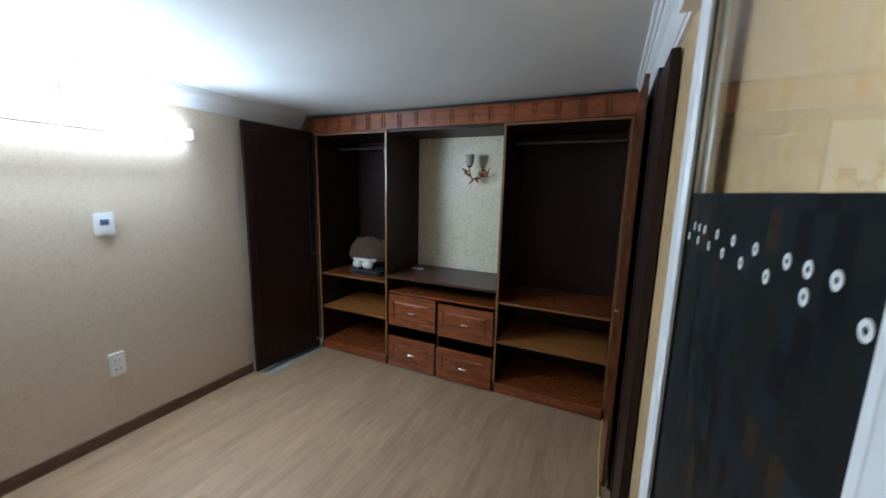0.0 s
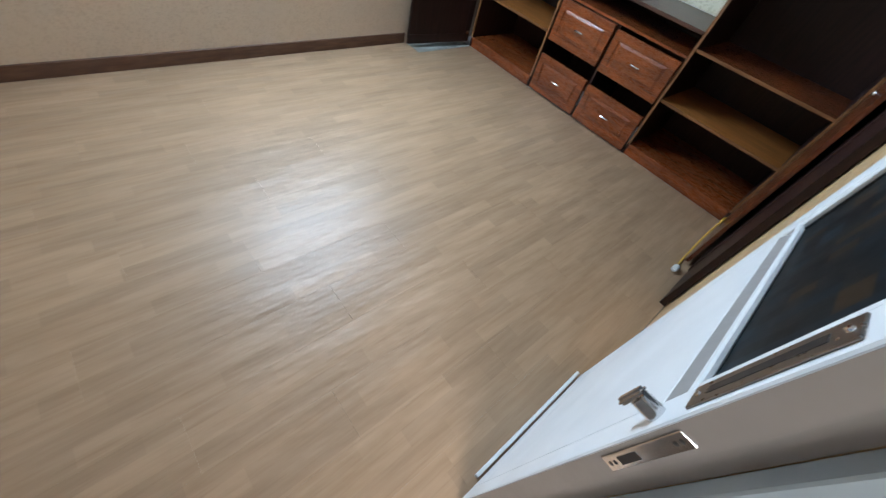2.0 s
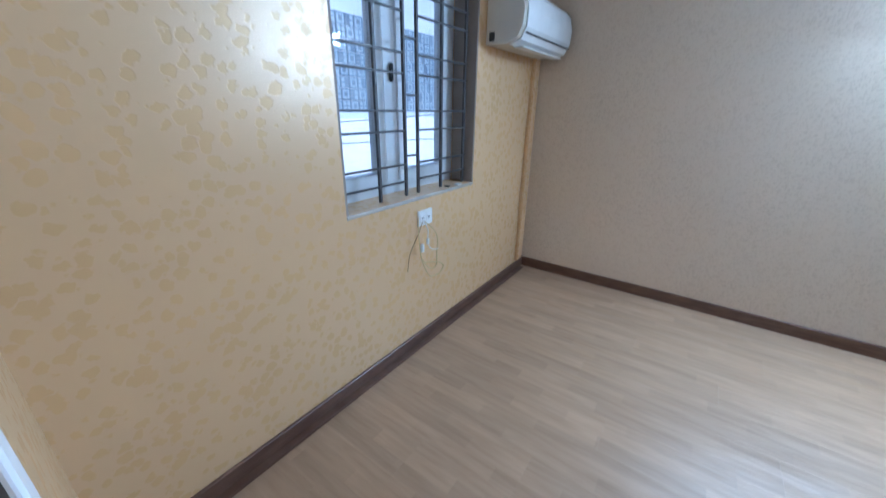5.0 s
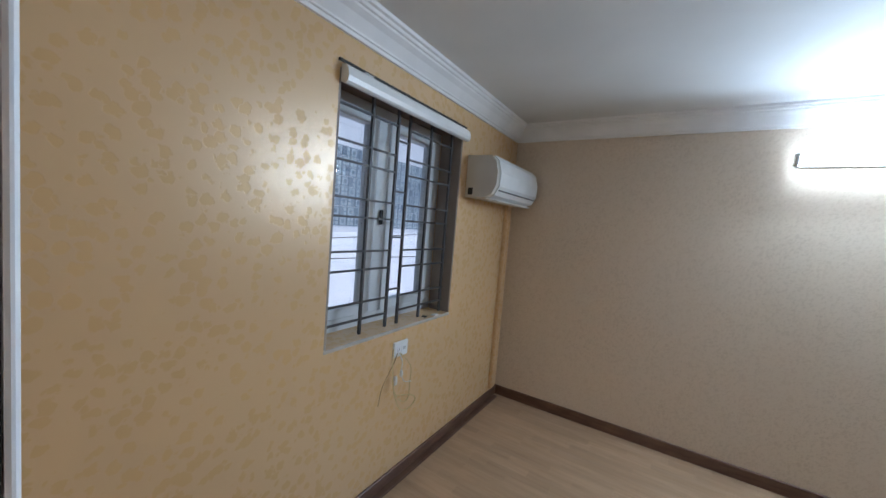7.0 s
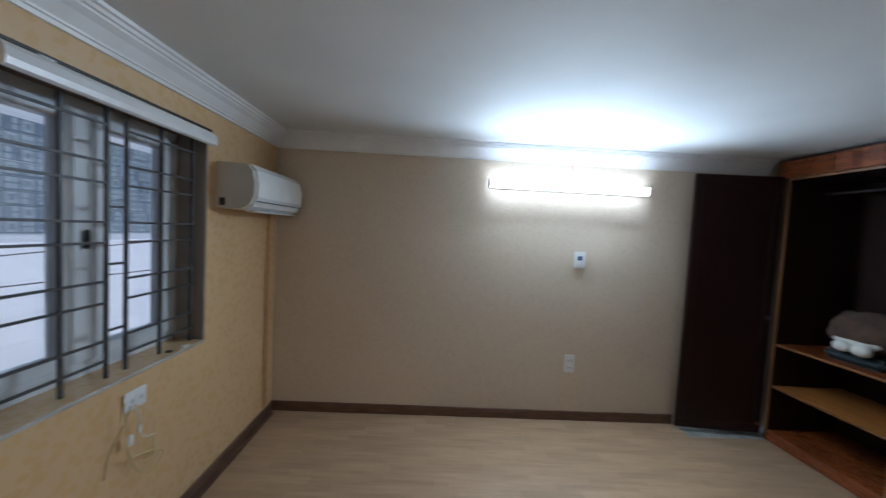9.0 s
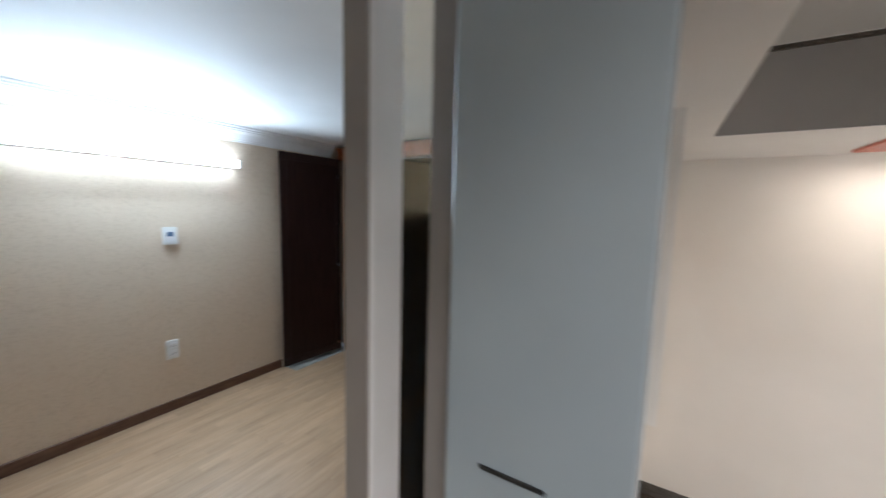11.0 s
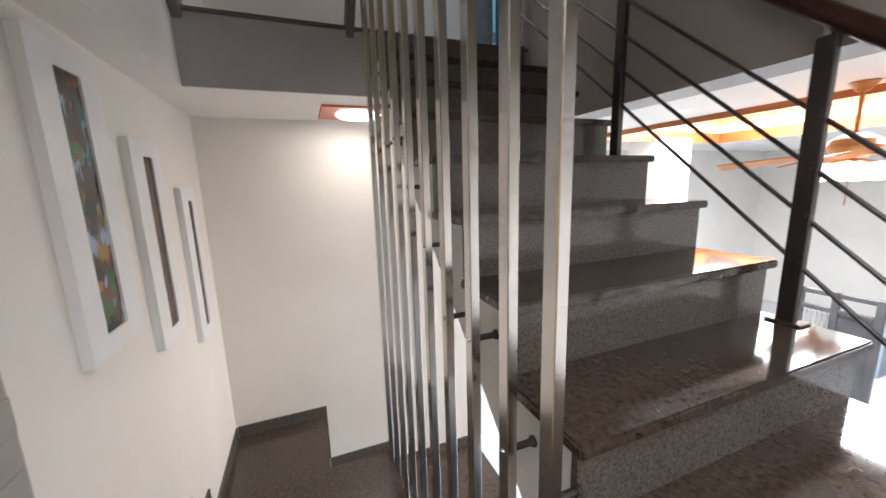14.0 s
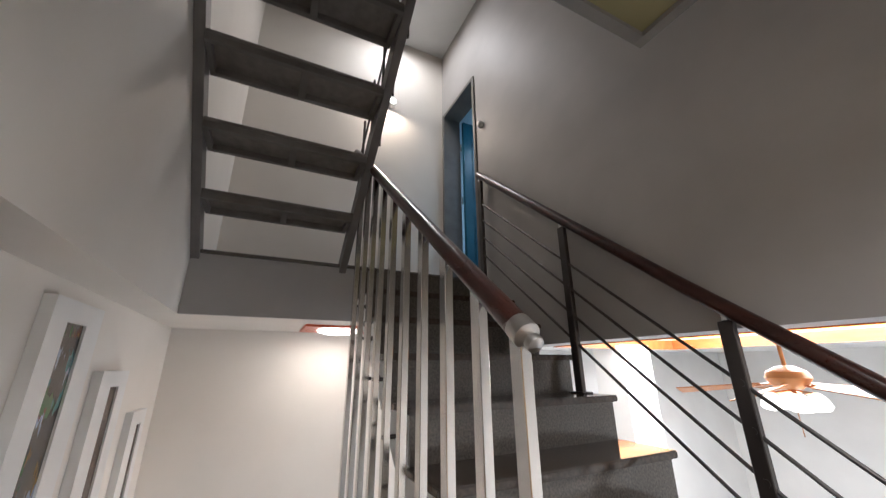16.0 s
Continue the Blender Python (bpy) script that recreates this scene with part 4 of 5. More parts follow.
def plate(name, x, z, w, h, label, category, screen):
    p = thing(name, (x, 2.995, z - h / 2), label, category)
    b = part("plate", box(x - w / 2, x + w / 2, 2.986, 2.9995, z - h / 2, z + h / 2, 0.004, 2), PLASTIC, p)
    if screen:
        part("screen", box(x - 0.022, x + 0.022, 2.9835, 2.9862, z - 0.005, z + 0.03, 0.001), material("lcd", (0.10, 0.16, 0.26), (0.08, 0.13, 0.22), 9.0, rough=0.2), p, "blue-grey display")
        part("rim", box(x - 0.032, x + 0.032, 2.9845, 2.9858, z - 0.045, z + 0.04, 0.0005), TRIM, p)
    else:
        for dz in (-0.03, 0.03):
            part("socket_face", box(x - 0.030, x + 0.030, 2.9835, 2.9862, z + dz - 0.024, z + dz + 0.024, 0.001), TRIM, p)
            for dx in (-0.012, 0.012):
                part("pin_hole", box(x + dx - 0.002, x + dx + 0.002, 2.983, 2.9837, z + dz - 0.009, z + dz + 0.007), BLACK, p)
    return p


plate("thermostat", 2.532, 1.388, 0.098, 0.135, "white wall thermostat with a small blue display", "thermostat", True)
plate("wall_socket", 2.505, 0.495, 0.088, 0.15, "white double wall socket", "socket", False)
ws = thing("wall_socket", (0.005, 1.61, 0.72), "white wall socket with loose wires hanging out", "socket")
part("plate", box(0.0005, 0.012, 1.55, 1.67, 0.72, 0.805, 0.004, 2), PLASTIC, ws)
for y in (1.585, 1.635):
    part("socket_face", box(0.0125, 0.0145, y - 0.022, y + 0.022, 0.738, 0.787, 0.001), TRIM, ws)
    for dy in (-0.006, 0.006):
        part("pin_hole", box(0.0146, 0.0152, y + dy - 0.0015, y + dy + 0.0015, 0.755, 0.771), BLACK, ws)
CORD = material("cream_cord", (0.62, 0.50, 0.26), (0.52, 0.41, 0.20), 9.0, rough=0.5)
part("wire", sweep(curve_points([(0.012, 1.548, 0.773), (0.035, 1.52, 0.745), (0.042, 1.514, 0.69), (0.040, 1.53, 0.59), (0.032, 1.566, 0.505), (0.028, 1.624, 0.42), (0.03, 1.70, 0.402), (0.036, 1.742, 0.437), (0.032, 1.715, 0.47), (0.024, 1.634, 0.499), (0.02, 1.575, 0.512)], 6), 0.003, 6), CORD, ws, "cream cord hanging in a loop", True)
part("wire", sweep(curve_points([(0.012, 1.597, 0.745), (0.03, 1.651, 0.692), (0.036, 1.682, 0.635), (0.034, 1.682, 0.548), (0.026, 1.688, 0.466), (0.022, 1.654, 0.452), (0.026, 1.598, 0.489), (0.034, 1.558, 0.54)], 6), 0.0025, 6), CORD, ws, "cream cord hanging in a loop", True)
part("connector", box(0.026, 0.042, 1.542, 1.564, 0.585, 0.632, 0.004, 2), PLASTIC, ws, "small white connector")
part("wire", sweep(curve_points([(0.014, 1.59, 0.75), (0.035, 1.60, 0.70), (0.03, 1.605, 0.63), (0.04, 1.625, 0.585), (0.06, 1.66, 0.58)], 7), 0.0028, 6), PLASTIC, ws, "thin white wire", True)
part("connector", box(0.024, 0.038, 1.596, 1.612, 0.615, 0.65, 0.003), PLASTIC, ws, "white wire connector")
# the cord's shadow on the wall, modelled as a brown strand
part("wire", sweep(curve_points([(0.014, 1.58, 0.745), (0.03, 1.53, 0.70), (0.02, 1.47, 0.60), (0.012, 1.455, 0.50)], 7), 0.0024, 6), material("cord_shadow", (0.30, 0.20, 0.09), rough=0.6), ws, "thin brown strand for the shadow of the cord on the wall", True)
solid("power_cable", sweep(curve_points([(3.34, 0.145, 0.014), (3.46, 0.150, 0.006), (3.62, 0.160, 0.10), (3.75, 0.157, 0.18), (3.92, 0.150, 0.12), (4.06, 0.152, 0.02)], 8), 0.0055, 8), CABLE_Y, "yellow power cable lying by the wardrobe", "cable", round_=True)
solid("power_plug", box(3.285, 3.345, 0.128, 0.160, 0.0005, 0.028, 0.007, 2), PLASTIC, "white plug on the yellow cable", "plug")
solid("sill_debris", box(-0.03, 0.0, 1.93, 1.98, 0.8797, 0.888, 0.003), PLASTIC, "small white scrap on the window sill", "scrap")
solid("sill_debris", box(-0.05, -0.02, 1.86, 1.885, 0.8797, 0.886, 0.002), BLACK, "small dark scrap on the window sill", "scrap")

# ---- things in the wardrobe ----
COPPER = material("polished_copper", (0.72, 0.40, 0.24), (0.60, 0.30, 0.16), 9.0, rough=0.15, metal=1.0)
sc = thing("wall_sconce", (4.66, 1.38, 1.72), "copper wall sconce with leaf arms and a frosted glass shade", "wall lamp")
part("back_plate", lathe([(0.0, 0.0), (0.04, 0.0), (0.034, -0.012), (0.012, -0.02), (0.0, -0.021)], (4.672, 1.33, 1.80), 18, "X"), COPPER, sc, "", True)
part("arm", sweep(curve_points([(4.655, 1.33, 1.80), (4.62, 1.35, 1.75), (4.57, 1.40, 1.75), (4.55, 1.42, 1.81), (4.55, 1.42, 1.845)], 6), 0.007, 8), COPPER, sc, "", True)
part("arm", sweep(curve_points([(4.655, 1.33, 1.80), (4.63, 1.30, 1.77), (4.60, 1.26, 1.80), (4.59, 1.245, 1.84)], 6), 0.006, 8), COPPER, sc, "", True)
for i, (a, b) in enumerate((((4.60, 1.37, 1.75), (4.57, 1.34, 1.70)), ((4.57, 1.42, 1.77), (4.55, 1.475, 1.80)), ((4.57, 1.39, 1.74), (4.55, 1.43, 1.69)), ((4.62, 1.29, 1.78), (4.60, 1.24, 1.75)), ((4.56, 1.44, 1.80), (4.54, 1.49, 1.84)))):
    part("leaf", rod(a, b, 0.016, 8, 0.002), COPPER, sc, "curled copper leaf", True)
part("cup", lathe([(0.0, 0.0), (0.018, 0.004), (0.028, 0.02), (0.0, 0.021)], (4.55, 1.42, 1.84), 16), COPPER, sc, "", True)
part("shade", lathe([(0.024, 0.0), (0.036, 0.03), (0.038, 0.07), (0.044, 0.10), (0.040, 0.10), (0.033, 0.07), (0.030, 0.03), (0.02, 0.002)], (4.55, 1.42, 1.858), 20), material("frosted_glass", (0.42, 0.40, 0.37), (0.36, 0.34, 0.31), 9.0, rough=0.35), sc, "grey frosted glass shade", True)
solid("remote_control", box(4.43, 4.47, 1.83, 1.95, 0.8645, 0.882, 0.005, 2), PLASTIC, "white remote control on the wooden worktop", "remote control")

toy = bmesh.new()
bmesh.ops.create_icosphere(toy, subdivisions=4, radius=1.0)
for v in toy.verts:
    p = v.co.copy()
    f = 1 + 0.10 * noise.noise(p * 2.2) + 0.05 * noise.noise(p * 7.0)
    v.co = Vector((p.x * 0.16 * f, p.y * 0.225 * f, p.z * 0.175 * f if p.z > 0 else p.z * 0.12 * f))
bmesh.ops.translate(toy, verts=toy.verts, vec=(4.35, 2.38, 0.985))
for y, r in ((2.405, 0.046), (2.29, 0.050)):
    e = bmesh.new()
    bmesh.ops.create_icosphere(e, subdivisions=3, radius=1.0)
    bmesh.ops.scale(e, vec=(r * 0.8, r * 1.2, r * 0.85), verts=e.verts)
    bmesh.ops.translate(e, verts=e.verts, vec=(4.185, y, 0.915))
    merge(toy, e)
for y in (2.20, 2.52):
    e = bmesh.new()
    bmesh.ops.create_icosphere(e, subdivisions=2, radius=0.05)
    bmesh.ops.translate(e, verts=e.verts, vec=(4.37, y, 1.10))
    merge(toy, e)
base = box(4.19, 4.48, 2.17, 2.54, 0.8005, 0.88, 0.03, 3)
merge(toy, base)
ob = solid("plush_toy", toy, material("brown_plush", (0.075, 0.040, 0.024), (0.045, 0.024, 0.015), 20.0, rough=0.95, bump=0.8, bscale=160), "brown plush toy with white paws on the wardrobe shelf", "toy", round_=True)
ob.data.materials.append(material("white_plush", (0.62, 0.60, 0.55), (0.55, 0.53, 0.48), 30.0, rough=0.95, bump=0.5))
ob.data.materials.append(material("dark_green_cloth", (0.012, 0.022, 0.024), (0.018, 0.03, 0.032), 20.0, rough=0.9))
for f in ob.data.polygons:
    c = f.center + ob.location
    if c.x < 4.236 and 0.86 < c.z < 0.97 and 2.22 < c.y < 2.47 and len(f.vertices) == 3:
        f.material_index = 1
    elif len(f.vertices) == 4 and c.z < 0.9:
        f.material_index = 2

PLACE = STAIRS
# ---- stairwell things ----
PIC = bpy.data.materials.new("picture_print")
PIC.use_nodes = True
_n, _l = PIC.node_tree.nodes, PIC.node_tree.links
_tc = _n.new("ShaderNodeTexCoord")
_v = _n.new("ShaderNodeTexVoronoi")
_v.inputs["Scale"].default_value = 17.0
_w = _n.new("ShaderNodeTexNoise")
_w.inputs["Scale"].default_value = 9.0
_m = _n.new("ShaderNodeMixRGB")
_m.blend_type, _m.inputs[0].default_value = "LINEAR_LIGHT", 0.06
_l.new(_tc.outputs["Object"], _m.inputs[1])
_l.new(_w.outputs["Color"], _m.inputs[2])
_l.new(_m.outputs[0], _v.inputs["Vector"])
_s = _n.new("ShaderNodeSeparateColor")
_l.new(_v.outputs["Color"], _s.inputs[0])
_r = _n.new("ShaderNodeValToRGB")
_r.color_ramp.interpolation = "CONSTANT"
_e = _r.color_ramp.elements
_e[0].position, _e[0].color = 0.0, (0.035, 0.025, 0.016, 1)
_e[1].position, _e[1].color = 0.9, (0.32, 0.36, 0.48, 1)
for pos, col in ((0.28, (0.09, 0.055, 0.025, 1)), (0.45, (0.05, 0.12, 0.035, 1)), (0.55, (0.30, 0.17, 0.04, 1)), (0.64, (0.02, 0.025, 0.03, 1)), (0.78, (0.06, 0.17, 0.17, 1)), (0.84, (0.14, 0.05, 0.03, 1))):
    _x = _e.new(pos)
    _x.color = col
_l.new(_s.outputs[0], _r.inputs[0])
_l.new(_r.outputs[0], _n["Principled BSDF"].inputs["Base Color"])
_n["Principled BSDF"].inputs["Roughness"].default_value = 0.25
PICD = material("dark_print", (0.035, 0.02, 0.015), (0.10, 0.055, 0.035), 14.0, rough=0.25)
MOUNT = material("white_frame_lacquer", (0.76, 0.75, 0.73), (0.72, 0.71, 0.69), 4.0, rough=0.35)


def picture(x0, x1, z0, z1, ix0, ix1, iz0, iz1, mat, label):
    p = thing("picture", ((x0 + x1) / 2, -0.22, z0), label, "picture", "stairwell pictures")
    bm = bmesh.new()
    for a, b, c, d in ((x0, x1, z0, iz0), (x0, x1, iz1, z1), (x0, ix0, iz0, iz1), (ix1, x1, iz0, iz1)):
        box(a, b, -0.240, -0.2055, c, d, bm=bm)
    part("frame", bm, MOUNT, p, "white box frame")
    part("print", box(ix0, ix1, -0.232, -0.2295, iz0, iz1), mat, p, "narrow colourful print")
    return p


picture(2.80, 3.19, 0.945, 1.965, 2.912, 3.062, 1.018, 1.892, PIC, "tall white framed picture with a colourful abstract strip")
picture(3.36, 3.71, 0.76, 1.735, 3.49, 3.60, 0.825, 1.665, PICD, "tall white framed picture with a dark brown strip")
picture(3.97, 4.25, 0.545, 1.515, 4.09, 4.17, 0.61, 1.44, PICD, "tall white framed picture with a dark brown strip")

cl = thing("ceiling_lamp", (4.2, -1.33, 2.0), "orange square ceiling lamp with a round white glowing disc", "ceiling lamp")
part("base_plate", box(3.965, 4.44, -1.62, -1.08, 2.015, 2.039, 0.004), ORANGE, cl, "orange lacquered square plate")
part("diffuser", lathe([(0.0, -0.032), (0.10, -0.028), (0.15, -0.014), (0.165, 0.0), (0.0, 0.0)], (4.2, -1.35, 2.0145), 32), DISC, cl, "round glowing white diffuser", True)

# upper door
bd = thing("door_1", (4.08, -2.56, 2.405), "open teal door in a dark grey frame on the upper landing", "door", kind="structure")
for a, b, c, d in ((4.532, 4.572, 2.405, 4.652), (3.838, 3.878, 2.405, 4.652), (3.878, 4.532, 4.612, 4.652)):
    part("frame", box(a, b, -2.665, -2.445, c, d, 0.003), STEELPAINT, bd, "dark grey door frame")
leafp = part("leaf", box(4.47, 4.51, -3.33, -2.68, 2.415, 4.59, 0.003), TEAL, bd, "teal door leaf swung open")
part("field", box(4.462, 4.4695, -3.23, -2.79, 2.55, 3.40, 0.006, 2), TEAL, leafp)
part("field", box(4.462, 4.4695, -3.23, -2.79, 3.55, 4.45, 0.006, 2), TEAL, leafp)
for z in (2.75, 3.5, 4.2):
    part("hinge", rod((4.52, -2.672, z), (4.52, -2.672, z + 0.09), 0.009, 10), STEEL, bd)
for nm, b in (("wall_blue_back", (3.0, 5.4, -4.9, -4.8, 2.3, 5.0)), ("wall_blue_east", (5.3, 5.4, -4.8, -2.66, 2.3, 5.0)), ("wall_blue_west", (3.0, 3.1, -4.8, -2.66, 2.3, 5.0)), ("ceiling_blue", (3.0, 5.4, -4.9, -2.66, 5.0, 5.1)), ("floor_blue", (3.0, 5.4, -4.9, -2.66, 2.25, 2.40))):
    solid(nm, box(*b), PALEBLUE, "pale blue room behind the upper door", "wall", "structure")
solid("wall_sensor", lathe([(0.0, 0.0), (0.032, 0.0), (0.034, 0.03), (0.02, 0.05), (0.0, 0.052)], (3.73, -2.459, 3.96), 18, "Y"), PLASTIC, "small round white sensor on the wall", "sensor", round_=True)
solid("landing_skirting", box(3.9, 4.588, -0.40, -0.386, 2.406, 2.48, 0.002), GRANITE_R, "dark granite skirting on the landing", "skirting", "structure")
spot = thing("wall_spotlight", (4.52, -1.80, 4.55), "small lit spotlight high on the end wall", "spotlight")
part("body", lathe([(0.0, 0.0), (0.05, 0.0), (0.05, -0.03), (0.04, -0.075), (0.0, -0.075)], (4.599, -1.80, 4.62), 20, "X"), PLASTIC, spot, "", True)
part("lens", lathe([(0.0, 0.0), (0.036, 0.0), (0.030, -0.006), (0.0, -0.008)], (4.5235, -1.80, 4.62), 20, "X"), DISC, spot, "warm glowing lens", True)
# tube rail running up the far side of the steel stair
sr = thing("steel_stair_rail", (3.0, -1.30, 2.9), "thin steel rail with uprights beside the open stair", "balustrade")
for i in range(7):
    x = 3.50 - 0.22 * i
    part("upright", rod((x, -1.29, sz(x) + 0.0), (x, -1.29, sz(x) + 0.85), 0.009, 8), DARKSTEEL, sr, "", True)
for h in (0.25, 0.45, 0.65):
    part("rod", rod((3.62, -1.29, sz(3.62) + h), (2.0, -1.29, sz(2.0) + h), 0.007, 8), DARKSTEEL, sr, "", True)

# ---- living room below ----
LF, LC = -1.45, 2.02
LIVW = material("living_white", (0.80, 0.79, 0.76), (0.75, 0.74, 0.71), 1.5, rough=0.6, bump=0.05)
solid("floor_living", box(-1.4, 9.0, -11.4, -2.46, LF - 0.2, LF), material("pale_floor_tile", (0.55, 0.58, 0.62), (0.48, 0.51, 0.55), 2.0, rough=0.15), "pale polished living room floor", "floor", "structure")
cb = bmesh.new()
for a in ((-1.4, 9.0, -4.25, -2.66, LC, LC + 0.1), (-1.4, 9.0, -11.4, -6.75, LC, LC + 0.1), (-1.4, 1.0, -6.75, -4.25, LC, LC + 0.1), (5.0, 9.0, -6.75, -4.25, LC, LC + 0.1), (0.8, 5.2, -6.95, -4.05, LC + 0.3, LC + 0.4)):
    box(*a, bm=cb)
for a in ((0.8, 0.9, -6.95, -4.05, LC + 0.1, LC + 0.3), (5.1, 5.2, -6.95, -4.05, LC + 0.1, LC + 0.3), (0.9, 5.1, -4.15, -4.05, LC + 0.1, LC + 0.3), (0.9, 5.1, -6.95, -6.85, LC + 0.1, LC + 0.3)):
    box(*a, bm=cb)
solid("ceiling_living", cb, LIVW, "white living room ceiling with a recessed tray", "ceiling", "structure")
COVE = material("amber_glow", (1.0, 0.55, 0.15), glow=((1.0, 0.46, 0.10), 5.0))
WOODO = material("orange_trim_wood", (0.42, 0.14, 0.035), (0.32, 0.10, 0.025), 4.0, (0.6, 4, 4), rough=0.35)
cove = thing("cove_light", (3.2, -5.3, LC + 0.1), "amber cove lighting round the ceiling tray", "cove light")
for a in ((1.02, 4.98, -4.24, -4.18, LC + 0.12, LC + 0.15), (1.02, 4.98, -6.82, -6.76, LC + 0.12, LC + 0.15), (5.01, 5.07, -6.75, -4.25, LC + 0.12, LC + 0.15)):
    part("light_strip", box(*a), COVE, cove, "amber light strip")
for a in ((1.0, 5.0, -4.255, -4.245, LC - 0.05, LC + 0.09), (1.0, 5.0, -6.755, -6.745, LC - 0.05, LC + 0.09), (4.995, 5.005, -6.74, -4.26, LC - 0.05, LC + 0.09)):
    part("trim_board", box(*a), WOODO, cove, "orange wooden trim")
solid("wall_living_east", box(6.6, 6.8, -11.4, -2.66, LF, LC), LIVW, "white living room wall", "wall", "structure")
solid("wall_living_south", box(-1.4, 9.0, -11.2, -11.0, LF, LC), LIVW, "white living room wall", "wall", "structure")
solid("wall_living_west", box(-1.6, -1.4, -11.4, -2.66, LF, LC), LIVW, "white living room wall", "wall", "structure")
solid("wall_living_north", box(4.8, 9.0, -2.66, -2.46, LF, LC), LIVW, "white living room wall", "wall", "structure")
solid("column_living", box(4.9, 5.4, -6.0, -5.4, LF, LC), LIVW, "white square column in the living room", "column", "structure")

FANWOOD = material("honey_fan_wood", (0.58, 0.24, 0.06), (0.46, 0.17, 0.04), 4.0, (0.6, 4, 4), rough=0.4)
fan = thing("ceiling_fan", (2.62, -4.05, LC), "orange wooden ceiling fan with glass lamp shades", "ceiling fan")
FX, FY, FZ = 2.575, -4.05, 1.65
part("rod", rod((FX, FY, FZ + 0.08), (FX, FY, LC - 0.001), 0.012, 12), FANWOOD, fan, "", True)
part("canopy", lathe([(0.0, 0.0), (0.03, 0.0), (0.065, 0.05), (0.0, 0.055)], (FX, FY, LC - 0.0555), 20), FANWOOD, fan, "", True)
part("motor", lathe([(0.0, -0.07), (0.06, -0.07), (0.10, -0.04), (0.125, 0.0), (0.11, 0.04), (0.05, 0.075), (0.0, 0.08)], (FX, FY, FZ), 28), FANWOOD, fan, "rounded wooden motor housing", True)
for i in range(5):
    a = radians(20 + 72 * i)
    bl = box(0.15, 0.66, -0.065, 0.065, -0.004, 0.004, 0.003)
    for v in bl.verts:
        v.co.y *= 0.7 + 0.5 * (v.co.x - 0.15) / 0.5
    ir = box(0.09, 0.19, -0.018, 0.018, -0.010, -0.005, 0.001)
    for m_ in (bl, ir):
        bmesh.ops.transform(m_, matrix=Matrix.Translation((FX, FY, FZ - 0.03)) @ Matrix.Rotation(a, 4, "Z") @ Matrix.Rotation(radians(6), 4, "Y") @ Matrix.Rotation(radians(15), 4, "X"), verts=m_.verts)
    b_ = part("blade", bl, FANWOOD, fan)
    part("blade_iron", ir, COPPER, b_)
LAMPG = material("lamp_glow", (1, 1, 1), glow=((1.0, 0.93, 0.80), 2.0))
for i in range(4):
    a = radians(35 + 90 * i)
    cx, cy = FX + 0.115 * math.cos(a), FY + 0.115 * math.sin(a)
    part("lamp_arm", rod((FX, FY, FZ - 0.08), (cx, cy, FZ - 0.10), 0.01, 8), COPPER, fan)
    part("lamp_shade", lathe([(0.02, 0.0), (0.05, -0.03), (0.068, -0.08), (0.05, -0.105), (0.0, -0.115)], (cx, cy, FZ - 0.095), 18), LAMPG, fan, "glowing tulip glass shade", True)
part("pull_chain", rod((FX, FY, FZ - 0.09), (FX, FY, FZ - 0.36), 0.003, 6), COPPER, fan)
for x, y in ((2.89, -2.98), (3.50, -3.78), (3.60, -8.9), (5.9, -4.6), (5.9, -6.2)):
    dl = thing("downlight", (x, y, LC - 0.01), "round recessed ceiling downlight, lit", "downlight", "living room downlights")
    part("ring", lathe([(0.06, 0.0), (0.085, 0.0), (0.08, -0.006), (0.062, -0.006)], (x, y, LC), 24), TRIM, dl)
    part("lens", lathe([(0.0, 0.0), (0.06, 0.0), (0.055, -0.004), (0.0, -0.004)], (x, y, LC), 24), DISC, dl, "glowing lens")
scr = thing("slatted_screen", (3.3, -6.2, LF), "dark grey slatted metal screen in the living room", "screen")
SG = material("charcoal_paint", (0.05, 0.052, 0.056), (0.075, 0.078, 0.082), 6.0, rough=0.45)
for x in (2.97, 3.30, 3.60):
    part("post", box(x - 0.03, x + 0.03, -6.23, -6.17, LF, 0.22, 0.004), SG, scr)
for z in (LF + 0.08, -0.02, 0.16):
    part("rail", box(3.331, 3.569, -6.22, -6.18, z, z + 0.05, 0.004), SG, scr)
    part("rail", box(3.001, 3.269, -6.22, -6.18, z, z + 0.05, 0.004), SG, scr)
part("solid_panel", box(3.001, 3.269, -6.208, -6.192, LF + 0.131, -0.021, 0.003), SG, scr, "dark glossy lower panel")
for i in range(5):
    x = 3.36 + 0.045 * i
    part("slat", box(x - 0.010, x + 0.010, -6.21, -6.19, LF + 0.131, -0.021, 0.003), STEEL, scr, "pale steel slat")
for x in (2.05, 2.5):
    part("post", box(x - 0.012, x + 0.012, -6.212, -6.188, LF, 0.15, 0.003), SG, scr)
part("handrail", box(1.4, 2.939, -6.215, -6.185, 0.151, 0.185, 0.004), SG, scr)
BLUEWALL = material("blue_grey_paint", (0.26, 0.32, 0.38), (0.21, 0.27, 0.33), 2.0, rough=0.6)
solid("wall_partition", box(3.53, 3.65, -10.99, -8.38, LF, -0.5), BLUEWALL, "low blue-grey partition wall in the living room", "wall", "structure")
solid("wall_partition", box(-1.39, 3.529, -10.99, -10.9, LF, -0.5), BLUEWALL, "low blue-grey wall panel in the living room", "wall", "structure")
st_ = thing("stool", (2.80, -6.55, LF), "low white stool with a dark base on the pale floor", "stool")
part("seat", box(2.66, 2.94, -6.68, -6.42, LF + 0.36, LF + 0.44, 0.03, 3), PLASTIC, st_, "white padded seat", True)
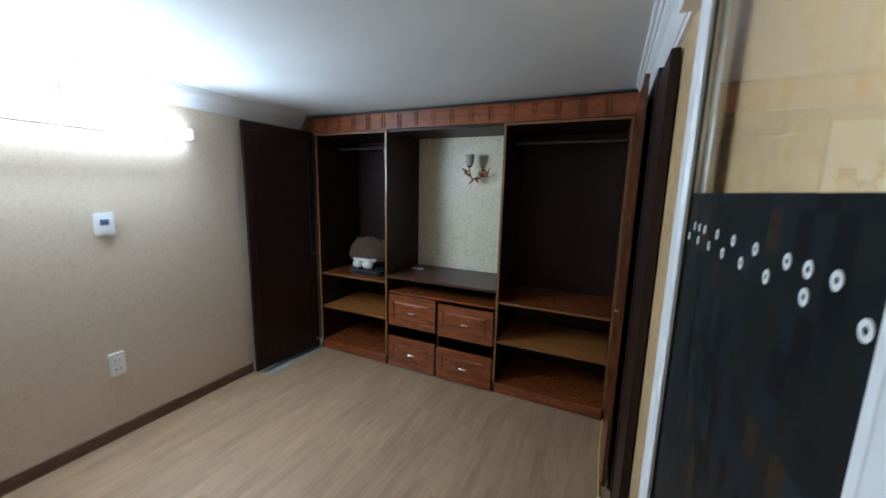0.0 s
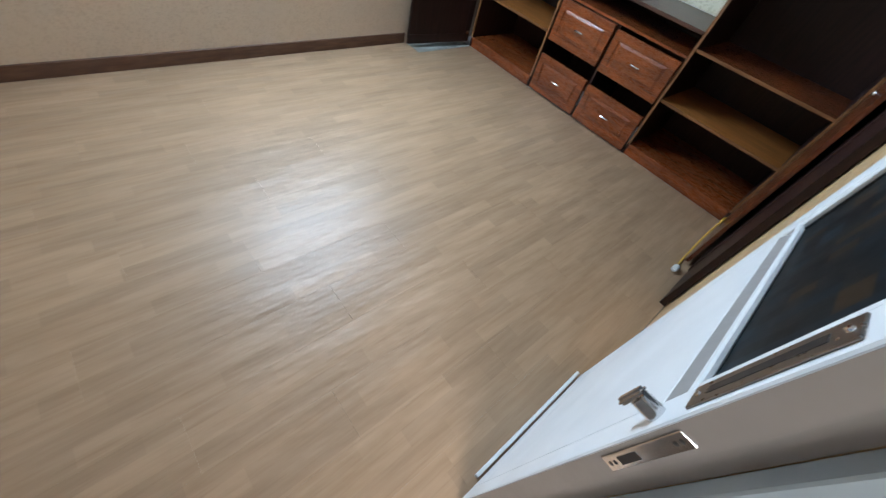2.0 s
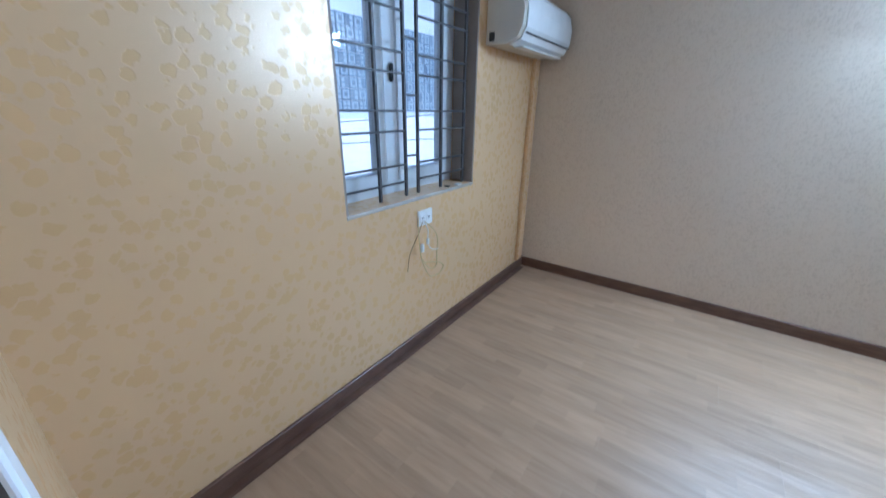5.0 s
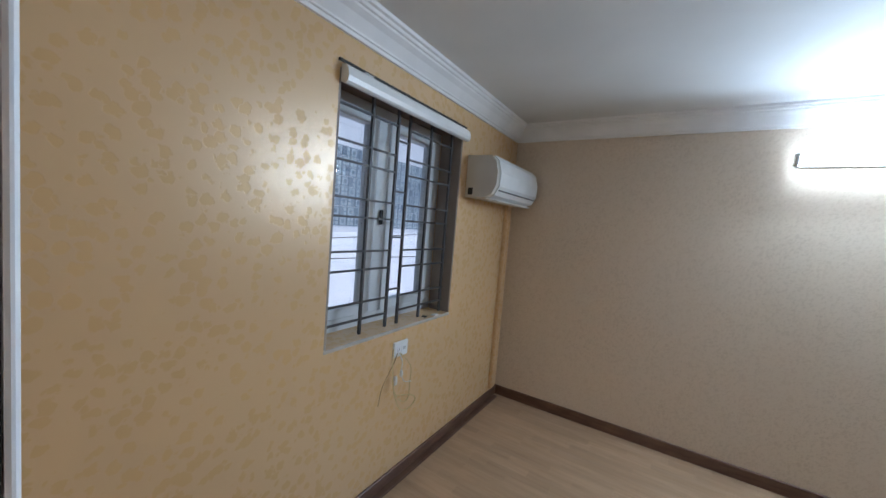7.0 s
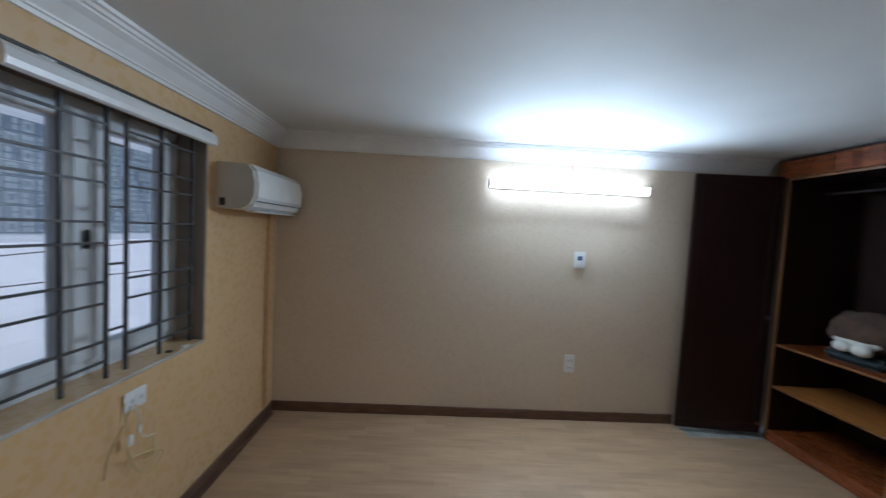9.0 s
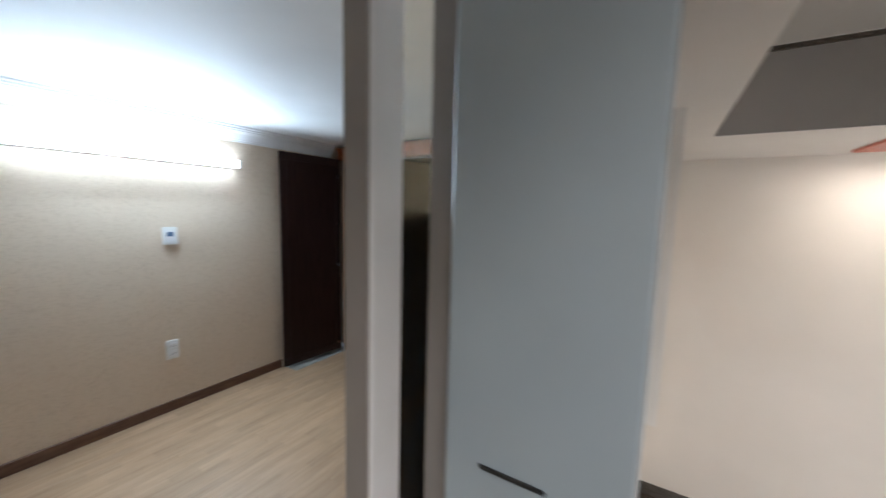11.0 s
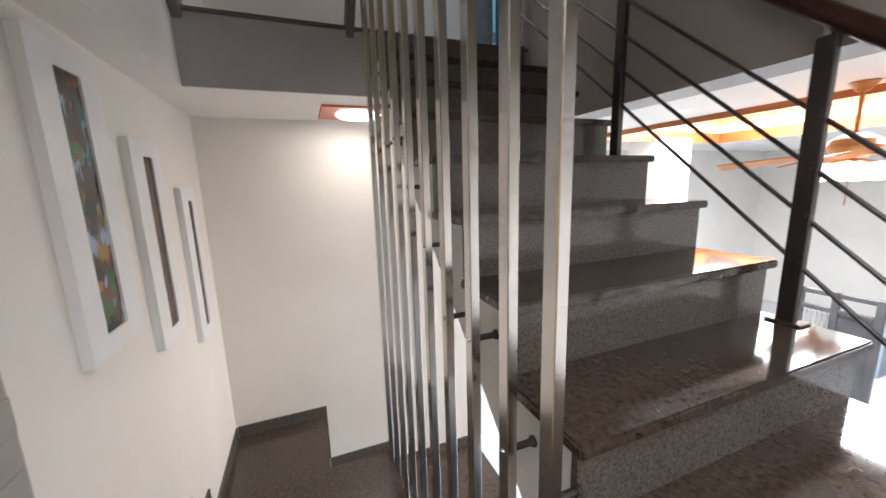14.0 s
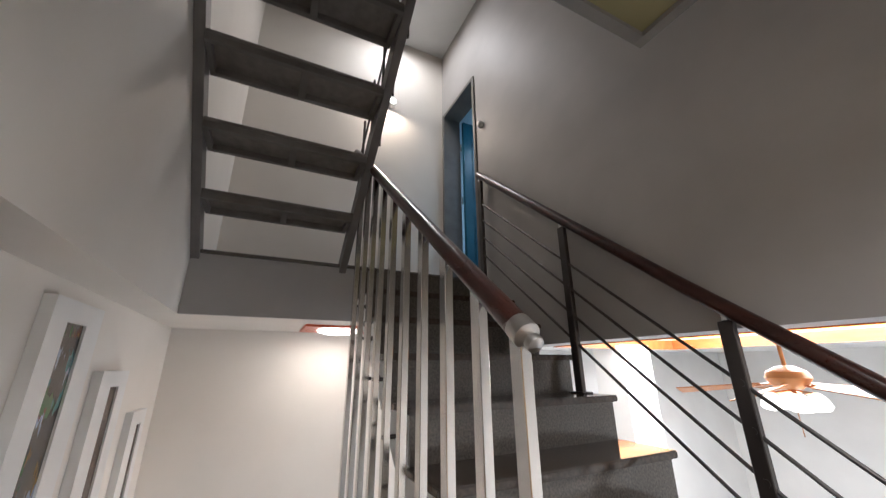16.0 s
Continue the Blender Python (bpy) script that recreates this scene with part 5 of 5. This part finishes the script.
part("base", box(2.72, 2.88, -6.62, -6.48, LF + 0.0, LF + 0.36, 0.01, 2), BLACK, st_, "dark base")

wf = thing("window_2", (2.55, -10.99, 0.6), "small window with a white frame in the living room wall", "window", kind="structure")
part("frame", box(2.05, 2.95, -10.999, -10.95, 0.98, 1.72, 0.01), TRIM, wf)
part("pane", box(2.12, 2.88, -10.949, -10.94, 1.05, 1.65), material("grey_blue_pane", (0.22, 0.28, 0.34), (0.17, 0.22, 0.28), 3.0, rough=0.1), wf, "grey-blue pane")

PLACE = Vector((0, 0, 0))
# ---- pieces: laminate planks and brick cladding ----
def laminate():
    """Light laminate in staves: oak grain drawn along the plank, each stave of its own tone."""
    m = material("oak_laminate", (0.385, 0.25, 0.15), (0.31, 0.195, 0.11), 3.0, (0.9, 9, 9), rough=0.42, rvar=0.10, bump=0.06, bscale=30, piece=0.03)
    nt = m.node_tree
    n, l = nt.nodes, nt.links
    p = n["Principled BSDF"]
    old = p.inputs["Base Color"].links[0].from_socket
    g = n.new("ShaderNodeNewGeometry")
    mp = n.new("ShaderNodeMapping")
    mp.inputs["Scale"].default_value = (2.6, 15.4, 1.0)
    l.new(g.outputs["Position"], mp.inputs[0])
    sep = n.new("ShaderNodeSeparateXYZ")
    l.new(mp.outputs[0], sep.inputs[0])
    fy = n.new("ShaderNodeMath")
    fy.operation = "FLOOR"
    l.new(sep.outputs[1], fy.inputs[0])
    sh = n.new("ShaderNodeMath")
    sh.operation = "MULTIPLY_ADD"
    sh.inputs[1].default_value = 0.377
    l.new(fy.outputs[0], sh.inputs[0])
    l.new(sep.outputs[0], sh.inputs[2])
    fx = n.new("ShaderNodeMath")
    fx.operation = "FLOOR"
    l.new(sh.outputs[0], fx.inputs[0])
    cmb = n.new("ShaderNodeCombineXYZ")
    l.new(fx.outputs[0], cmb.inputs[0])
    l.new(fy.outputs[0], cmb.inputs[1])
    wn3 = n.new("ShaderNodeTexWhiteNoise")
    l.new(cmb.outputs[0], wn3.inputs["Vector"])
    mr = n.new("ShaderNodeMapRange")
    mr.inputs[3].default_value, mr.inputs[4].default_value = 0.89, 1.09
    l.new(wn3.outputs["Value"], mr.inputs[0])
    hsv = n.new("ShaderNodeHueSaturation")
    l.new(mr.outputs[0], hsv.inputs["Value"])
    l.new(old, hsv.inputs["Color"])
    # fine dark pores along the grain
    mp2 = n.new("ShaderNodeMapping")
    mp2.inputs["Scale"].default_value = (4, 70, 1)
    l.new(g.outputs["Position"], mp2.inputs[0])
    po = n.new("ShaderNodeTexNoise")
    po.inputs["Scale"].default_value, po.inputs["Detail"].default_value = 1.6, 4.0
    l.new(mp2.outputs[0], po.inputs["Vector"])
    pr = n.new("ShaderNodeMapRange")
    pr.inputs[1].default_value, pr.inputs[2].default_value, pr.inputs[3].default_value, pr.inputs[4].default_value = 0.54, 0.78, 0.0, 0.30
    l.new(po.outputs["Fac"], pr.inputs[0])
    mx = n.new("ShaderNodeMix")
    mx.data_type = "RGBA"
    mx.inputs["B"].default_value = (0.22, 0.125, 0.065, 1)
    l.new(hsv.outputs["Color"], mx.inputs["A"])
    l.new(pr.outputs[0], mx.inputs["Factor"])
    l.new(mx.outputs["Result"], p.inputs["Base Color"])
    # gentle warping of the boards
    wv = n.new("ShaderNodeTexNoise")
    wv.inputs["Scale"].default_value, wv.inputs["Detail"].default_value = 4.2, 3.0
    mp3 = n.new("ShaderNodeMapping")
    mp3.inputs["Scale"].default_value = (0.6, 2.4, 1)
    l.new(g.outputs["Position"], mp3.inputs[0])
    l.new(mp3.outputs[0], wv.inputs["Vector"])
    bp = n.new("ShaderNodeBump")
    bp.inputs["Strength"].default_value, bp.inputs["Distance"].default_value = 0.85, 0.012
    l.new(wv.outputs["Fac"], bp.inputs["Height"])
    l.new(bp.outputs[0], p.inputs["Normal"])
    return m


LAMINATE = laminate()
floor_ob = bpy.data.objects["floor"]
PLANKS = {}


def plank(x0, x1, y0, y1):
    key = (round(x1 - x0, 3), round(y1 - y0, 3))
    if key not in PLANKS:
        b = box(0, key[0] - 0.0002, 0, key[1] - 0.0002, -0.008, 0.0, 0.0002)
        me = bpy.data.meshes.new("plank")
        b.to_mesh(me)
        b.free()
        me.materials.append(LAMINATE)
        PLANKS[key] = me
    ob = new("plank", PLANKS[key])
    ob.parent = floor_ob
    ob.location = Vector((x0, y0, 0.0)) - floor_ob.location
    return ob


rnd = random.Random(4)
y, row = 0.055, 0
while y < 2.99:
    w = min(0.195, 2.998 - y)
    x = 0.002
    first = (0.45, 0.85, 0.25, 1.05)[row % 4]
    while x < 4.09:
        L = first if x < 0.01 else 1.21
        x1 = min(x + L, 4.098)
        plank(x, x1, y, y + w)
        x = x1
    y += 0.195
    row += 1
for x0, x1 in ((0.906, 1.666),):
    plank(x0, x1, -0.199, 0.055)

BRICK = material("painted_brick", (0.345, 0.31, 0.278), (0.30, 0.268, 0.24), 9.0, rough=0.6, bump=0.35, bscale=45, piece=0.035)
brick_wall = bpy.data.objects["wall_brick_base"]
BR = {}
z, row = 0.0, 0
rb = random.Random(9)
while z < 2.02:
    h = 0.0935
    x = 1.867
    cut = 0.10 + 0.21 * rb.random()
    while x < 2.512:
        L = cut if x < 1.87 else rb.choice((0.24, 0.30, 0.36))
        x1 = min(x + L, 2.514)
        if x1 > 2.48:
            x1 = 2.514
        d = rb.choice((0.0192, 0.020, 0.0208))
        key = (round(x1 - x, 2), d)
        if key not in BR:
            b = box(0.0003, x1 - x - 0.0003, -d, 0, 0.0003, h - 0.0003, 0.0014)
            me = bpy.data.meshes.new("brick")
            b.to_mesh(me)
            b.free()
            me.materials.append(BRICK)
            BR[key] = me
        ob = new("brick", BR[key])
        ob.parent = brick_wall
        ob.location = Vector((x, -0.1851, z)) - ORIGIN[brick_wall.name]
        x = x1
    z += h
    row += 1
